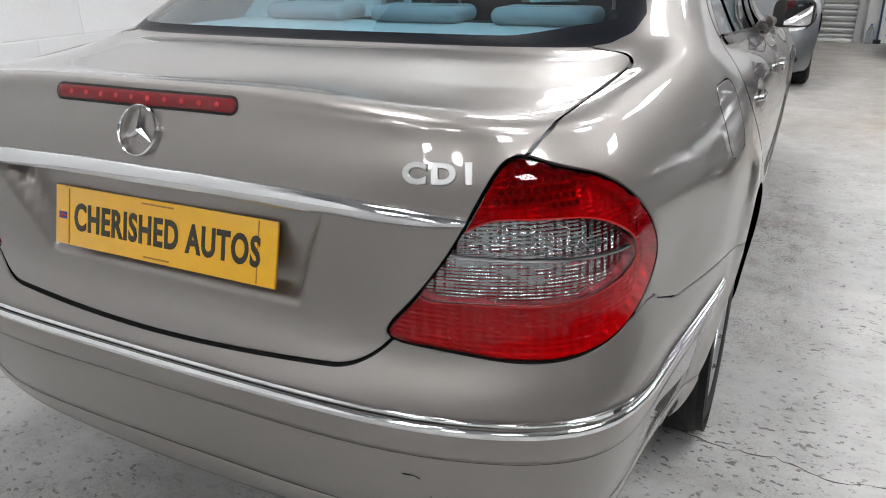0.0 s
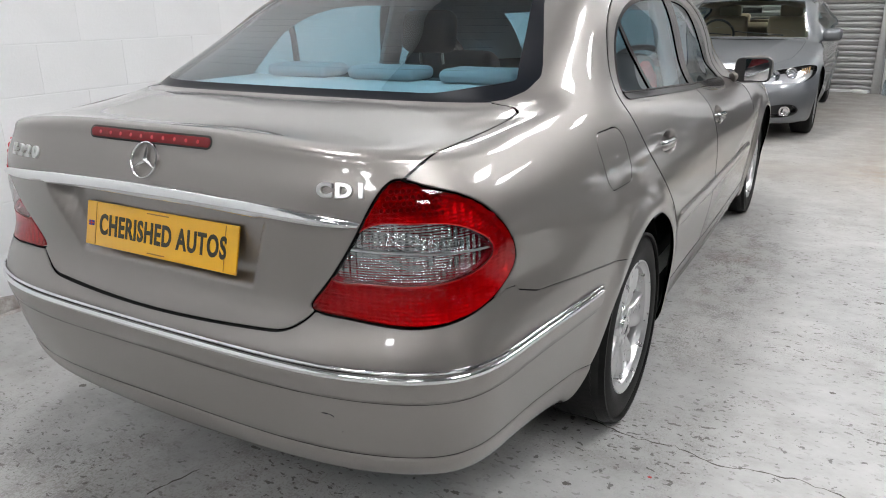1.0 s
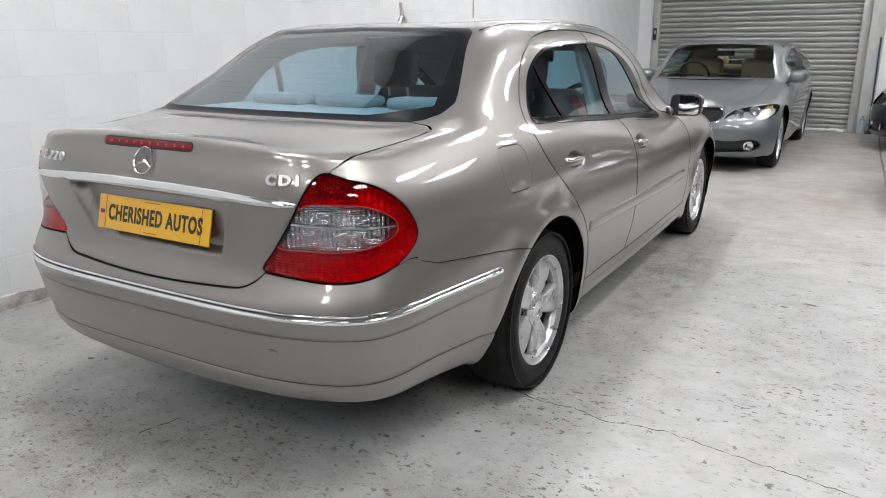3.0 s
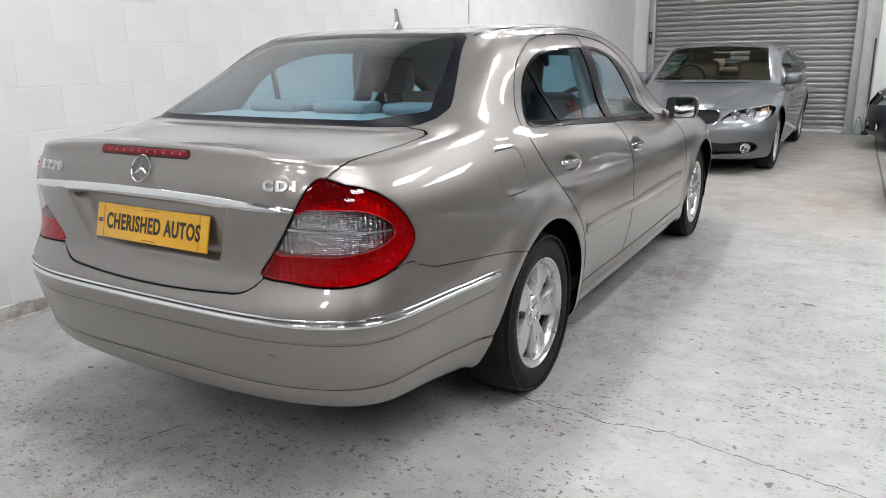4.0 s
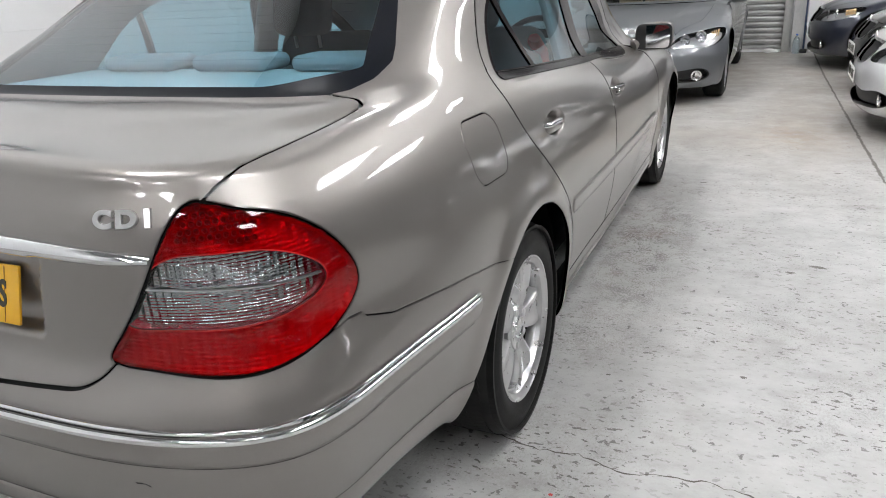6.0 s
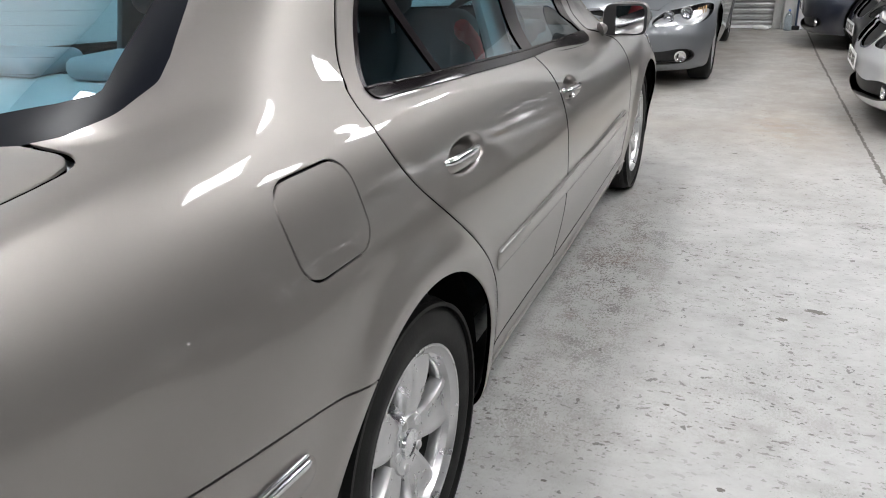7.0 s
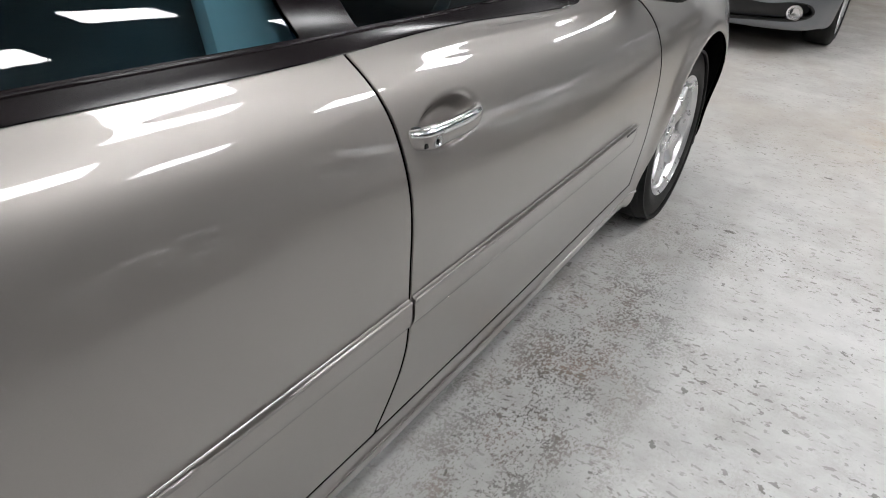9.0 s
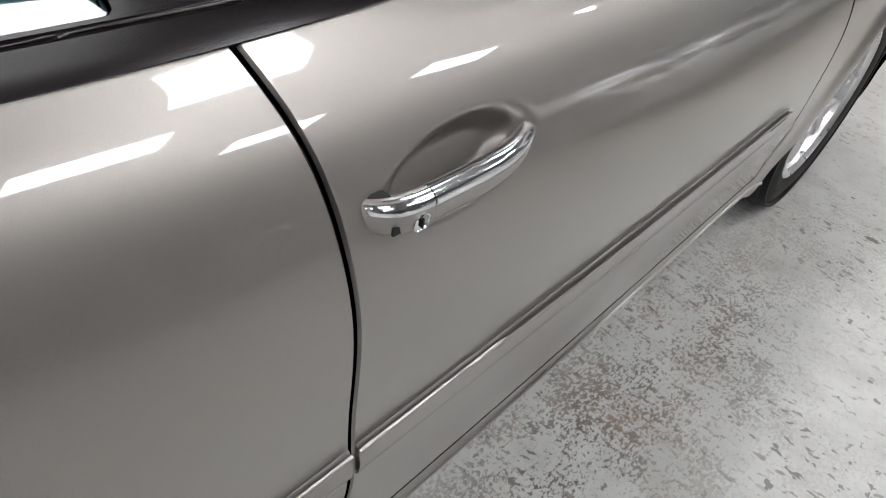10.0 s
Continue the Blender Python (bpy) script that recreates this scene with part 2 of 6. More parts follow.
MAT_PAINT = paint("champagne_paint", (0.256, 0.238, 0.226), 0.40, 0.80, 0.05)
MAT_GREY_PAINT = paint("grey_paint", (0.15, 0.161, 0.173), 0.42, 0.6)
MAT_NAVY_PAINT = paint("navy_paint", (0.012, 0.016, 0.03), 0.3, 0.3)
MAT_BLACK_PAINT = paint("black_paint", (0.012, 0.013, 0.013), 0.3, 0.2)
MAT_SILVER_PAINT = paint("pale_silver_paint", (0.62, 0.63, 0.64), 0.35, 0.45)
MAT_CHROME = material("chrome", (0.80, 0.81, 0.82), 0.11, 1.0)
MAT_SATIN = material("satin_metal", (0.62, 0.62, 0.62), 0.28, 1.0)
MAT_BLACK = material("black_plastic", (0.012, 0.012, 0.013), 0.42)
MAT_GLOSS_BLACK = material("black_trim", (0.006, 0.004, 0.005), 0.16, spec=0.2)
MAT_FRIT = material("black_glass_print", (0.004, 0.005, 0.008), 0.30, spec=0.12)
# near-black for black parts and for the shade in gaps and hollows
MAT_GAP = material("black_parts_gap_shade", (0.006, 0.006, 0.006), 0.9)
MAT_LINER = material("arch_liner", (0.005, 0.005, 0.005), 0.95, spec=0.05)
MAT_LAMP_CHROME = material("lamp_reflector", (0.85, 0.85, 0.86), 0.16, 1.0)


def rubber():
    m = material("tyre_rubber", (0.014, 0.014, 0.014), 0.62, spec=0.25)
    n = Nodes(m)
    n.set("Base Color", n.ramp(n.noise(14, 6), [(0.35, (0.004, 0.004, 0.004)), (0.75, (0.012, 0.012, 0.011))]))
    n.bump(n.noise(160, 3), 0.25, 0.002)
    return m


MAT_RUBBER = rubber()


def alloy():
    m = material("alloy", (0.66, 0.665, 0.67), 0.3, 0.85, 0.6)
    n = Nodes(m)
    n.set("Roughness", n.ramp(n.noise(30, 5), [(0.3, 0.24), (0.8, 0.42)]))
    n.set("Base Color", n.ramp(n.noise(18, 6), [(0.3, (0.56, 0.56, 0.565)), (0.72, (0.50, 0.50, 0.505)), (0.90, (0.40, 0.39, 0.38))]))
    return m


MAT_ALLOY = alloy()


def tinted_glass(name, tint, gloss=0.03):
    """A thin pane: clear with a tint, and a mirror at a slant."""
    m = bpy.data.materials.new(name)
    m.use_nodes = True
    t = m.node_tree
    t.nodes.remove(t.nodes["Principled BSDF"])
    out = t.nodes["Material Output"]
    clear, shine, mixer, facing = (t.nodes.new(k) for k in ("ShaderNodeBsdfTransparent", "ShaderNodeBsdfGlossy", "ShaderNodeMixShader", "ShaderNodeLayerWeight"))
    clear.inputs[0].default_value = (*tint, 1)
    shine.inputs["Roughness"].default_value = 0.015
    facing.inputs[0].default_value = 0.5
    curve, scaled = t.nodes.new("ShaderNodeMath"), t.nodes.new("ShaderNodeMath")
    curve.operation, scaled.operation = "POWER", "MULTIPLY_ADD"
    curve.inputs[1].default_value = 3.8
    scaled.inputs[1].default_value, scaled.inputs[2].default_value = 0.75, 0.045 + gloss
    t.links.new(facing.outputs["Facing"], curve.inputs[0])
    t.links.new(curve.outputs[0], scaled.inputs[0])
    t.links.new(scaled.outputs[0], mixer.inputs[0])
    t.links.new(clear.outputs[0], mixer.inputs[1])
    t.links.new(shine.outputs[0], mixer.inputs[2])
    t.links.new(mixer.outputs[0], out.inputs[0])
    return m


MAT_GLASS = tinted_glass("teal_tinted_glass", (0.42, 0.63, 0.70), 0.01)
MAT_GLASS_REAR = tinted_glass("teal_rear_glass", (0.57, 0.80, 0.88), 0.14)
MAT_CLEAR = tinted_glass("clear_lens", (0.93, 0.94, 0.95), 0.02)
MAT_RED_LENS = tinted_glass("red_lens", (0.80, 0.12, 0.16), -0.01)
MAT_SCREEN = tinted_glass("light_glass", (0.80, 0.84, 0.80), -0.02)


def lamp_inside(name, scale, colour, rough, metal=0.9, both=1.0, strength=0.8):
    """Moulded optics: fluted, metallised plastic."""
    m = material(name, colour, rough, metal)
    n = Nodes(m)
    heights = []
    for axis, size in (("Z", scale), ("X", scale * both)):
        w = n.add("ShaderNodeTexWave")
        w.wave_type, w.bands_direction, w.wave_profile = "BANDS", axis, "SIN"
        w.inputs["Scale"].default_value = size / 6.0
        w.inputs["Distortion"].default_value = 0.1
        turned = n.add("ShaderNodeMapping")
        turned.inputs["Rotation"].default_value = (0, 0, radians(-38))
        n.link(n.coords, turned.inputs["Vector"])
        n.link(turned.outputs[0], w.inputs["Vector"])
        heights.append(w.outputs["Fac"])
    uneven = n.ramp(n.noise(26, 2, 0.5, (1, 1, 2.5), 3), [(0.38, 0.15), (0.6, 1.0)])
    n.bump(n.maths("ADD", n.maths("MULTIPLY", heights[0], n.maths("MULTIPLY", uneven, 0.6)), heights[1]), strength, 0.0025)
    return m


MAT_OPTIC = lamp_inside("fluted_reflector", 330, (0.46, 0.465, 0.475), 0.08, 1.0, .42, 1.0)
MAT_BOWL = material("lamp_bowl", (0.55, 0.55, 0.56), 0.3, 0.5)
MAT_OPTIC_RED = lamp_inside("red_reflector", 230, (0.56, 0.02, 0.045), 0.25, 0.4, .45)


def concrete():
    """Worn pale floor paint over grey concrete, with specks, scuffs, dark tracks and stains."""
    m = material("worn_floor_paint", (0.5, 0.5, 0.5), 0.55)
    n = Nodes(m)
    base = n.ramp(n.noise(0.9, 6, 0.6), [(0.30, (0.33, 0.33, 0.325)), (0.55, (0.405, 0.405, 0.40)), (0.8, (0.465, 0.465, 0.46))])
    mottled = n.ramp(n.noise(7, 8, 0.65, shift=3), [(0.35, (0.82, 0.82, 0.81)), (0.62, (1.0, 1.0, 1.0))])
    base = n.mix(0.8, base, mottled, "MULTIPLY")
    specks = n.ramp(n.noise(38, 3, 0.5, (1.0, 1.6, 1), 7), [(0.355, 1.0), (0.378, 0.0)])
    patchy = n.ramp(n.noise(2.2, 4, 0.6, shift=11), [(0.42, 0.0), (0.62, 1.0)])
    base = n.mix(n.maths("MULTIPLY", specks, n.maths("ADD", n.maths("MULTIPLY", patchy, 0.75), 0.25)), base, (0.10, 0.095, 0.09))
    flecks = n.ramp(n.noise(24, 3, 0.6, (1.0, 0.9, 1), 23), [(0.305, 1.0), (0.318, 0.0)])
    base = n.mix(n.maths("MULTIPLY", flecks, 0.8), base, (0.07, 0.07, 0.065))
    trowel = n.ramp(n.noise(7, 9, 0.75, (0.7, 1.15, 1), 61), [(0.36, (0.72, 0.715, 0.70)), (0.50, (1.0, 1.0, 1.0)), (0.66, (1.10, 1.10, 1.10))])
    base = n.mix(0.5, base, trowel, "MULTIPLY")
    scuffs = n.ramp(n.noise(29, 5, 0.68, (0.6, 1.25, 1), 67), [(0.352, 1.0), (0.372, 0.0)])
    base = n.mix(n.maths("MULTIPLY", scuffs, n.maths("ADD", n.maths("MULTIPLY", patchy, 0.7), 0.25)), base, (0.12, 0.11, 0.10))
    xyz = n.add("ShaderNodeSeparateXYZ")
    n.link(n.coords, xyz.inputs[0])
    x, y = xyz.outputs[0], xyz.outputs[1]

    def bell(v, centre, width):
        d = n.maths("DIVIDE", n.maths("SUBTRACT", v, centre), width)
        return n.maths("POWER", 2.718, n.maths("MULTIPLY", n.maths("MULTIPLY", d, d), -1.0))

    # the oily track along which cars drive, and a rusty patch
    grain = n.ramp(n.mix(0.35, n.noise(120, 6, 0.72, (1.1, 0.7, 1), 31), n.noise(15, 5, 0.65, (1.1, 0.6, 1), 77)), [(0.505, 0.0), (0.54, 1.0)])
    track = n.maths("ADD", n.maths("MULTIPLY", bell(x, 0.96, 0.19), bell(y, 1.75, 0.95)), n.maths("MULTIPLY", n.maths("MULTIPLY", bell(x, 0.1, 1.0), bell(y, -1.25, 0.45)), 0.35))
    base = n.mix(n.maths("MULTIPLY", n.maths("MULTIPLY", n.maths("ADD", track, n.maths("MULTIPLY", patchy, 0.22)), grain), 0.9), base, n.ramp(n.noise(6, 4, 0.6, shift=87), [(0.4, (0.055, 0.05, 0.046)), (0.62, (0.15, 0.105, 0.085))]))
    rust = n.maths("MULTIPLY", n.maths("MULTIPLY", bell(x, 1.68, 0.34), bell(y, 4.5, 0.55)), n.ramp(n.noise(9, 6, 0.7, shift=41), [(0.36, 0.0), (0.56, 1.0)]))
    base = n.mix(n.maths("MULTIPLY", rust, 0.95), base, (0.31, 0.235, 0.165))
    far = n.ramp(n.noise(1.6, 5, 0.6, (1.4, 0.7, 1), 53), [(0.40, 0.45), (0.62, 1.0)])
    dirty = n.maths("MULTIPLY", far, n.ramp(n.maths("DIVIDE", y, 8.0), [(0.28, 0.15), (0.56, 1.0)]))
    base = n.mix(n.maths("MULTIPLY", dirty, 0.9), base, (0.27, 0.245, 0.215))
    n.set("Base Color", base)
    n.set("Roughness", n.ramp(n.noise(5, 6, 0.6, shift=17), [(0.3, 0.34), (0.7, 0.62)]))
    n.bump(n.mix(0.5, n.noise(55, 6, 0.6), specks), 0.12, 0.003)
    return m


def white_wall():
    m = material("white_wall_paint", (0.82, 0.82, 0.82), 0.5)
    n = Nodes(m)
    base = n.ramp(n.noise(1.1, 6, 0.6), [(0.3, (0.70, 0.705, 0.71)), (0.7, (0.76, 0.765, 0.77))])
    marks = n.ramp(n.noise(17, 4, 0.6, shift=5), [(0.22, 1.0), (0.27, 0.0)])
    base = n.mix(n.maths("MULTIPLY", marks, 0.35), base, (0.45, 0.43, 0.40))
    n.set("Base Color", base)
    n.bump(n.noise(70, 6, 0.65), 0.22, 0.004)
    return m


MAT_FLOOR, MAT_WALL = concrete(), white_wall()
MAT_SKIRT = material("scraped_wall_foot", (0.34, 0.31, 0.29), 0.8)
_n = Nodes(MAT_SKIRT)
_n.set("Base Color", _n.ramp(_n.noise(9, 6, 0.7), [(0.32, (0.20, 0.16, 0.14)), (0.5, (0.36, 0.33, 0.31)), (0.68, (0.60, 0.59, 0.57))]))
_n.bump(_n.noise(40, 5), 0.5, 0.006)
MAT_CEIL = material("grey_ceiling_sheet", (0.28, 0.28, 0.285), 0.7)
# unseen walls: greys chosen for what the car's paint and glass reflect
MAT_UNSEEN_WALL_PALE = material("unseen_wall_pale", (0.42, 0.42, 0.425), 0.6)
MAT_UNSEEN_WALL = material("unseen_wall_grey", (0.16, 0.165, 0.17), 0.6)


def shutter_metal():
    m = material("galvanised_slat", (0.45, 0.45, 0.45), 0.42, 0.55)
    n = Nodes(m)
    base = n.ramp(n.noise(3.5, 6, 0.65, (0.5, 1, 5)), [(0.3, (0.31, 0.31, 0.30)), (0.7, (0.46, 0.46, 0.45))])
    dirt = n.ramp(n.noise(11, 5, 0.7, (0.35, 1, 6), 9), [(0.28, 1.0), (0.38, 0.0)])
    n.set("Base Color", n.mix(n.maths("MULTIPLY", dirt, 0.7), base, (0.12, 0.11, 0.10)))
    return m


MAT_SLAT = shutter_metal()
MAT_STEEL = material("grey_painted_steel", (0.42, 0.42, 0.42), 0.5, 0.3)
_n = Nodes(MAT_STEEL)
_n.set("Base Color", _n.ramp(_n.noise(6, 6, 0.7, (1, 1, 0.4)), [(0.3, (0.33, 0.33, 0.32)), (0.7, (0.50, 0.50, 0.49))]))
MAT_PLATE_Y = material("yellow_plate", (0.82, 0.44, 0.01), 0.32, 0, 0.5)
_n = Nodes(MAT_PLATE_Y)
_n.set("Base Color", _n.ramp(_n.noise(7, 5), [(0.3, (0.80, 0.42, 0.008)), (0.7, (0.86, 0.47, 0.012))]))
MAT_PLATE_W = material("white_plate", (0.75, 0.75, 0.73), 0.35)
MAT_INK = material("black_lettering", (0.03, 0.025, 0.012), 0.4)
MAT_INK_BROWN = material("faint_print", (0.35, 0.16, 0.01), 0.5)
MAT_HEADREST = material("grey_blue_felt", (0.34, 0.37, 0.39), 0.9)
MAT_BRAKE = material("dark_red_plastic", (0.20, 0.006, 0.009), 0.35, spec=0.3)
MAT_DULL_RED = material("dull_red", (0.72, 0.02, 0.02), 0.8)
MAT_BRAKE_LENS = material("dark_red_lens", (0.17, 0.006, 0.010), 0.16, spec=0.4)
MAT_BRAKE_SPOT = material("bright_red_spot", (0.50, 0.015, 0.025), 0.3)
MAT_RED = material("red_plastic", (0.42, 0.01, 0.012), 0.3)
MAT_BLUE = material("blue_print", (0.02, 0.04, 0.25), 0.4)
MAT_SEAT = material("grey_fabric", (0.045, 0.052, 0.056), 0.85)
_n = Nodes(MAT_SEAT)
_n.bump(_n.noise(420, 2), 0.4, 0.002)
MAT_SEAT_DARK = material("dark_fabric", (0.025, 0.026, 0.028), 0.8)
MAT_SHELF = material("pale_grey_felt", (0.52, 0.54, 0.55), 0.9)
MAT_BEIGE = material("beige_leather", (0.42, 0.33, 0.23), 0.5)
MAT_LINING = material("cabin_lining", (0.40, 0.43, 0.44), 0.85)
MAT_MIRROR = material("mirror_glass", (0.85, 0.87, 0.88), 0.02, 1.0)


def lamp_glow(strength, name="lit_panel"):
    m = material(name, (0.9, 0.9, 0.9), 0.5)
    b = m.node_tree.nodes["Principled BSDF"]
    b.inputs["Emission Color"].default_value = (0.985, 0.985, 1.0, 1)
    b.inputs["Emission Strength"].default_value = strength
    return m


MAT_GLOW = lamp_glow(LAMP_POWER)

# ---- the workshop: floor, walls, shutter, ceiling ----
WEST, EAST, SOUTH, NORTH = -1.86, 11.0, -11.0, 10.5
SHUT_L, SHUT_R, SHUT_TOP = -1.52, 1.52, 3.3


def structure(name, bm, mat, label, category, smooth=False):
    return tagged(part(name, bm, mat, None, smooth=smooth), label, category, kind="structure")


def grid_sheet(x0, x1, y0, y1, nx, ny, z):
    bm = bmesh.new()
    rows = [[bm.verts.new((x0 + (x1 - x0) * i / nx, y0 + (y1 - y0) * j / ny, z(x0 + (x1 - x0) * i / nx, y0 + (y1 - y0) * j / ny))) for i in range(nx + 1)] for j in range(ny + 1)]
    for a, b in zip(rows, rows[1:]):
        for i in range(nx):
            bm.faces.new((a[i], a[i + 1], b[i + 1], b[i]))
    return bm


structure("floor", grid_sheet(WEST - 0.3, EAST + 0.3, SOUTH - 0.3, NORTH + 2.0, 40, 60, lambda x, y: 0.0), MAT_FLOOR, "worn pale painted concrete floor with dark specks", "floor")


def crack_line(points, width, depth_mat, name, label):
    """A narrow, uneven strip that lies in the floor's surface."""
    bm = bmesh.new()
    rng = random.Random(5)
    rows = []
    for (x0, y0), (x1, y1) in zip(points, points[1:]):
        n = max(2, int(math.hypot(x1 - x0, y1 - y0) / 0.02))
        for k in range(n):
            t = k / n
            w = width * rng.uniform(0.35, 1.25)
            j = rng.uniform(-0.006, 0.006)
            d = Vector((y0 - y1, x1 - x0)).normalized()
            c = Vector((x0 + (x1 - x0) * t, y0 + (y1 - y0) * t)) + d * j
            rows.append((bm.verts.new((c.x + d.x * w / 2, c.y + d.y * w / 2, 0.0012)), bm.verts.new((c.x - d.x * w / 2, c.y - d.y * w / 2, 0.0012))))
    for a, b in zip(rows, rows[1:]):
        bm.faces.new((a[0], b[0], b[1], a[1]))
    return structure(name, bm, depth_mat, label, "crack")


MAT_CRACK = material("crack_dirt", (0.09, 0.08, 0.07), 0.9)
MAT_JOINT = material("joint_filler", (0.13, 0.12, 0.11), 0.85)
crack_line([(0.78, -0.10), (0.95, -0.135), (1.06, -0.12), (1.18, -0.165), (1.30, -0.135), (1.42, -0.125), (1.60, -0.165), (1.80, -0.19), (2.05, -0.235), (2.5, -0.33), (3.2, -0.42)], 0.006, MAT_CRACK, "floor_crack", "fine winding crack in the painted concrete floor")
crack_line([(2.25, 1.0), (2.15, 3.04), (2.07, 5.4), (1.99, 8.0), (1.95, 10.3)], 0.024, MAT_JOINT, "floor_joint", "straight filled joint across the concrete floor")

# walls with thickness; the north wall is cut by the shutter's opening
structure("wall_north", box(((WEST + SHUT_L) / 2 - 0.1, NORTH + 0.12, CEILING / 2), (SHUT_L - WEST + 0.2, 0.24, CEILING)), MAT_WALL, "white painted wall beside the roller shutter", "wall")
structure("wall_north_right", box(((3.0 + SHUT_R) / 2, NORTH + 0.12, CEILING / 2), (3.0 - SHUT_R, 0.24, CEILING)), MAT_WALL, "white painted wall beside the roller shutter", "wall")
# unseen stretch, kept dark so the side glass and trim reflect less
structure("wall_north_far", box(((EAST + 3.0) / 2 + 0.1, NORTH + 0.12, CEILING / 2), (EAST - 3.0 + 0.2, 0.24, CEILING)), MAT_UNSEEN_WALL, "plain dark grey wall added out of view", "wall")
structure("wall_north_top", box((0, NORTH + 0.12, (CEILING + SHUT_TOP) / 2), (SHUT_R - SHUT_L, 0.24, CEILING - SHUT_TOP)), MAT_WALL, "white painted wall over the roller shutter", "wall")
# unseen east and south walls, added to close the hall and tone reflections
structure("wall_east", box((EAST + 0.12, (NORTH + SOUTH) / 2, CEILING / 2), (0.24, NORTH - SOUTH, CEILING)), MAT_UNSEEN_WALL, "plain dark grey wall added out of view", "wall")
structure("wall_south", box(((EAST + WEST) / 2, SOUTH - 0.12, CEILING / 2), (EAST - WEST + 0.5, 0.24, CEILING)), MAT_UNSEEN_WALL_PALE, "plain pale grey wall added out of view", "wall")
structure("ceiling", box(((EAST + WEST) / 2, (NORTH + SOUTH) / 2, CEILING + 0.06), (EAST - WEST + 0.6, NORTH - SOUTH + 0.6, 0.12)), MAT_CEIL, "grey sheeted workshop ceiling", "ceiling")
wall_west = structure("wall_west", box((WEST - 0.1225, (NORTH + SOUTH) / 2, CEILING / 2), (0.24, NORTH - SOUTH, CEILING)), MAT_WALL, "white painted blockwork wall with shallow joints", "wall")


def skirting():
    """The bare, scraped foot of the wall where the paint has gone."""
    bm = bmesh.new()
    rng = random.Random(3)
    n = 160
    rows = []
    for k in range(n + 1):
        yy = SOUTH + (NORTH - SOUTH) * k / n
        h = 0.075 + rng.uniform(-0.02, 0.02)
        rows.append([bm.verts.new(p) for p in ((WEST, yy, h), (WEST + 0.006, yy, h - 0.006), (WEST + 0.010, yy, 0.012), (WEST + 0.03 + rng.uniform(-0.012, 0.012), yy, 0.0015))])
    for a, b in zip(rows, rows[1:]):
        for i in range(3):
            bm.faces.new((a[i], b[i], b[i + 1], a[i + 1]))
    return bm


structure("baseboard", skirting(), MAT_SKIRT, "scraped grey and brown foot of the white wall", "wall foot")


# a thin cable down the wall, and the shutter's latch
structure("wall_cable", tube([(WEST + 0.012, 4.45, 1.60), (WEST + 0.012, 4.453, 2.4), (WEST + 0.012, 4.45, CEILING)], 0.006, 8), MAT_STEEL, "thin grey cable on the white wall", "cable", True)
latch = thing("shutter_latch", "small black latch box on the shutter rail", "latch", pose(-1.56, 10.426, 1.50))
part("latch_body", box((0, 0, 0), (0.05, 0.06, 0.20), 0.008), MAT_BLACK, latch)
part("latch_bolt", box((0.01, -0.035, 0.03), (0.015, 0.02, 0.06), 0.004), MAT_SATIN, latch)


# the roller shutter: curved slats in side rails
def slat_mesh():
    bm = bmesh.new()
    pitch, w = 0.083, SHUT_R - SHUT_L - 0.02
    prof = [(0.022, 0.0), (0.020, 0.004), (-0.010, 0.0055), (-0.013, 0.010), (-0.006, 0.0125), (-0.004, 0.016), (-0.013, 0.028), (-0.017, 0.045), (-0.014, 0.058), (-0.004, 0.070), (0.008, 0.076), (0.020, 0.079), (0.022, pitch)]
    cols = []
    for x in np.linspace(-w / 2, w / 2, 13):
        cols.append([bm.verts.new((x, p, z)) for p, z in prof])
    for a, b in zip(cols, cols[1:]):
        for i in range(len(prof) - 1):
            bm.faces.new((a[i], b[i], b[i + 1], a[i + 1]))
    return bm


shutter = thing("roller_shutter", "closed grey galvanised roller shutter with dirty slats", "shutter", pose(0, NORTH + 0.05, 0), kind="structure")
first = part("slat", slat_mesh(), MAT_SLAT, shutter)
first.location = (0, 0, 0.035)
for k in range(1, 39):
    ob = new("slat", first.data)
    ob.parent = shutter
    ob.location = (0, 0, 0.035 + 0.083 * k)
# white bar painted in for the bright daylight gap under the slats
part("daylight_bar", box((0, 0, 0.02), (SHUT_R - SHUT_L - 0.03, 0.05, 0.035), 0.006), MAT_WALL, shutter, "white strip for the daylight under the shutter")
for s, x in ((1, SHUT_R), (-1, SHUT_L)):
    rail = box((x + 0.035 * s, -0.06, 1.65), (0.11, 0.07, 3.3), 0.008)
    add_box(rail, (x + 0.085 * s, -0.10, 1.65), (0.012, 0.08, 3.3), 0.003)
    part("side_rail", rail, MAT_STEEL, shutter)
steel_jamb = structure("door_jamb_right", box((SHUT_R + 0.2, NORTH - 0.01, 1.7), (0.20, 0.10, 3.4), 0.006), MAT_STEEL, "grey steel jamb beside the shutter", "jamb")
structure("wall_behind_shutter", box((0, NORTH + 0.5, 1.8), (3.6, 0.1, 3.6)), MAT_CEIL, "plain surface behind the shutter", "wall")

# ceiling lamps: flat lit panels in frames
def ceiling_lamp():
    ob = thing("ceiling_light", "flat white lit panel in the workshop ceiling", "ceiling light", group="ceiling lights")
    part("frame", box((0, 0, 0), (LAMP_W + 0.04, LAMP_L + 0.04, 0.05), 0.004), MAT_STEEL, ob)
    part("diffuser", box((0, 0, -0.03), (LAMP_W, LAMP_L, 0.02), 0.004), MAT_GLOW, ob)
    return ob


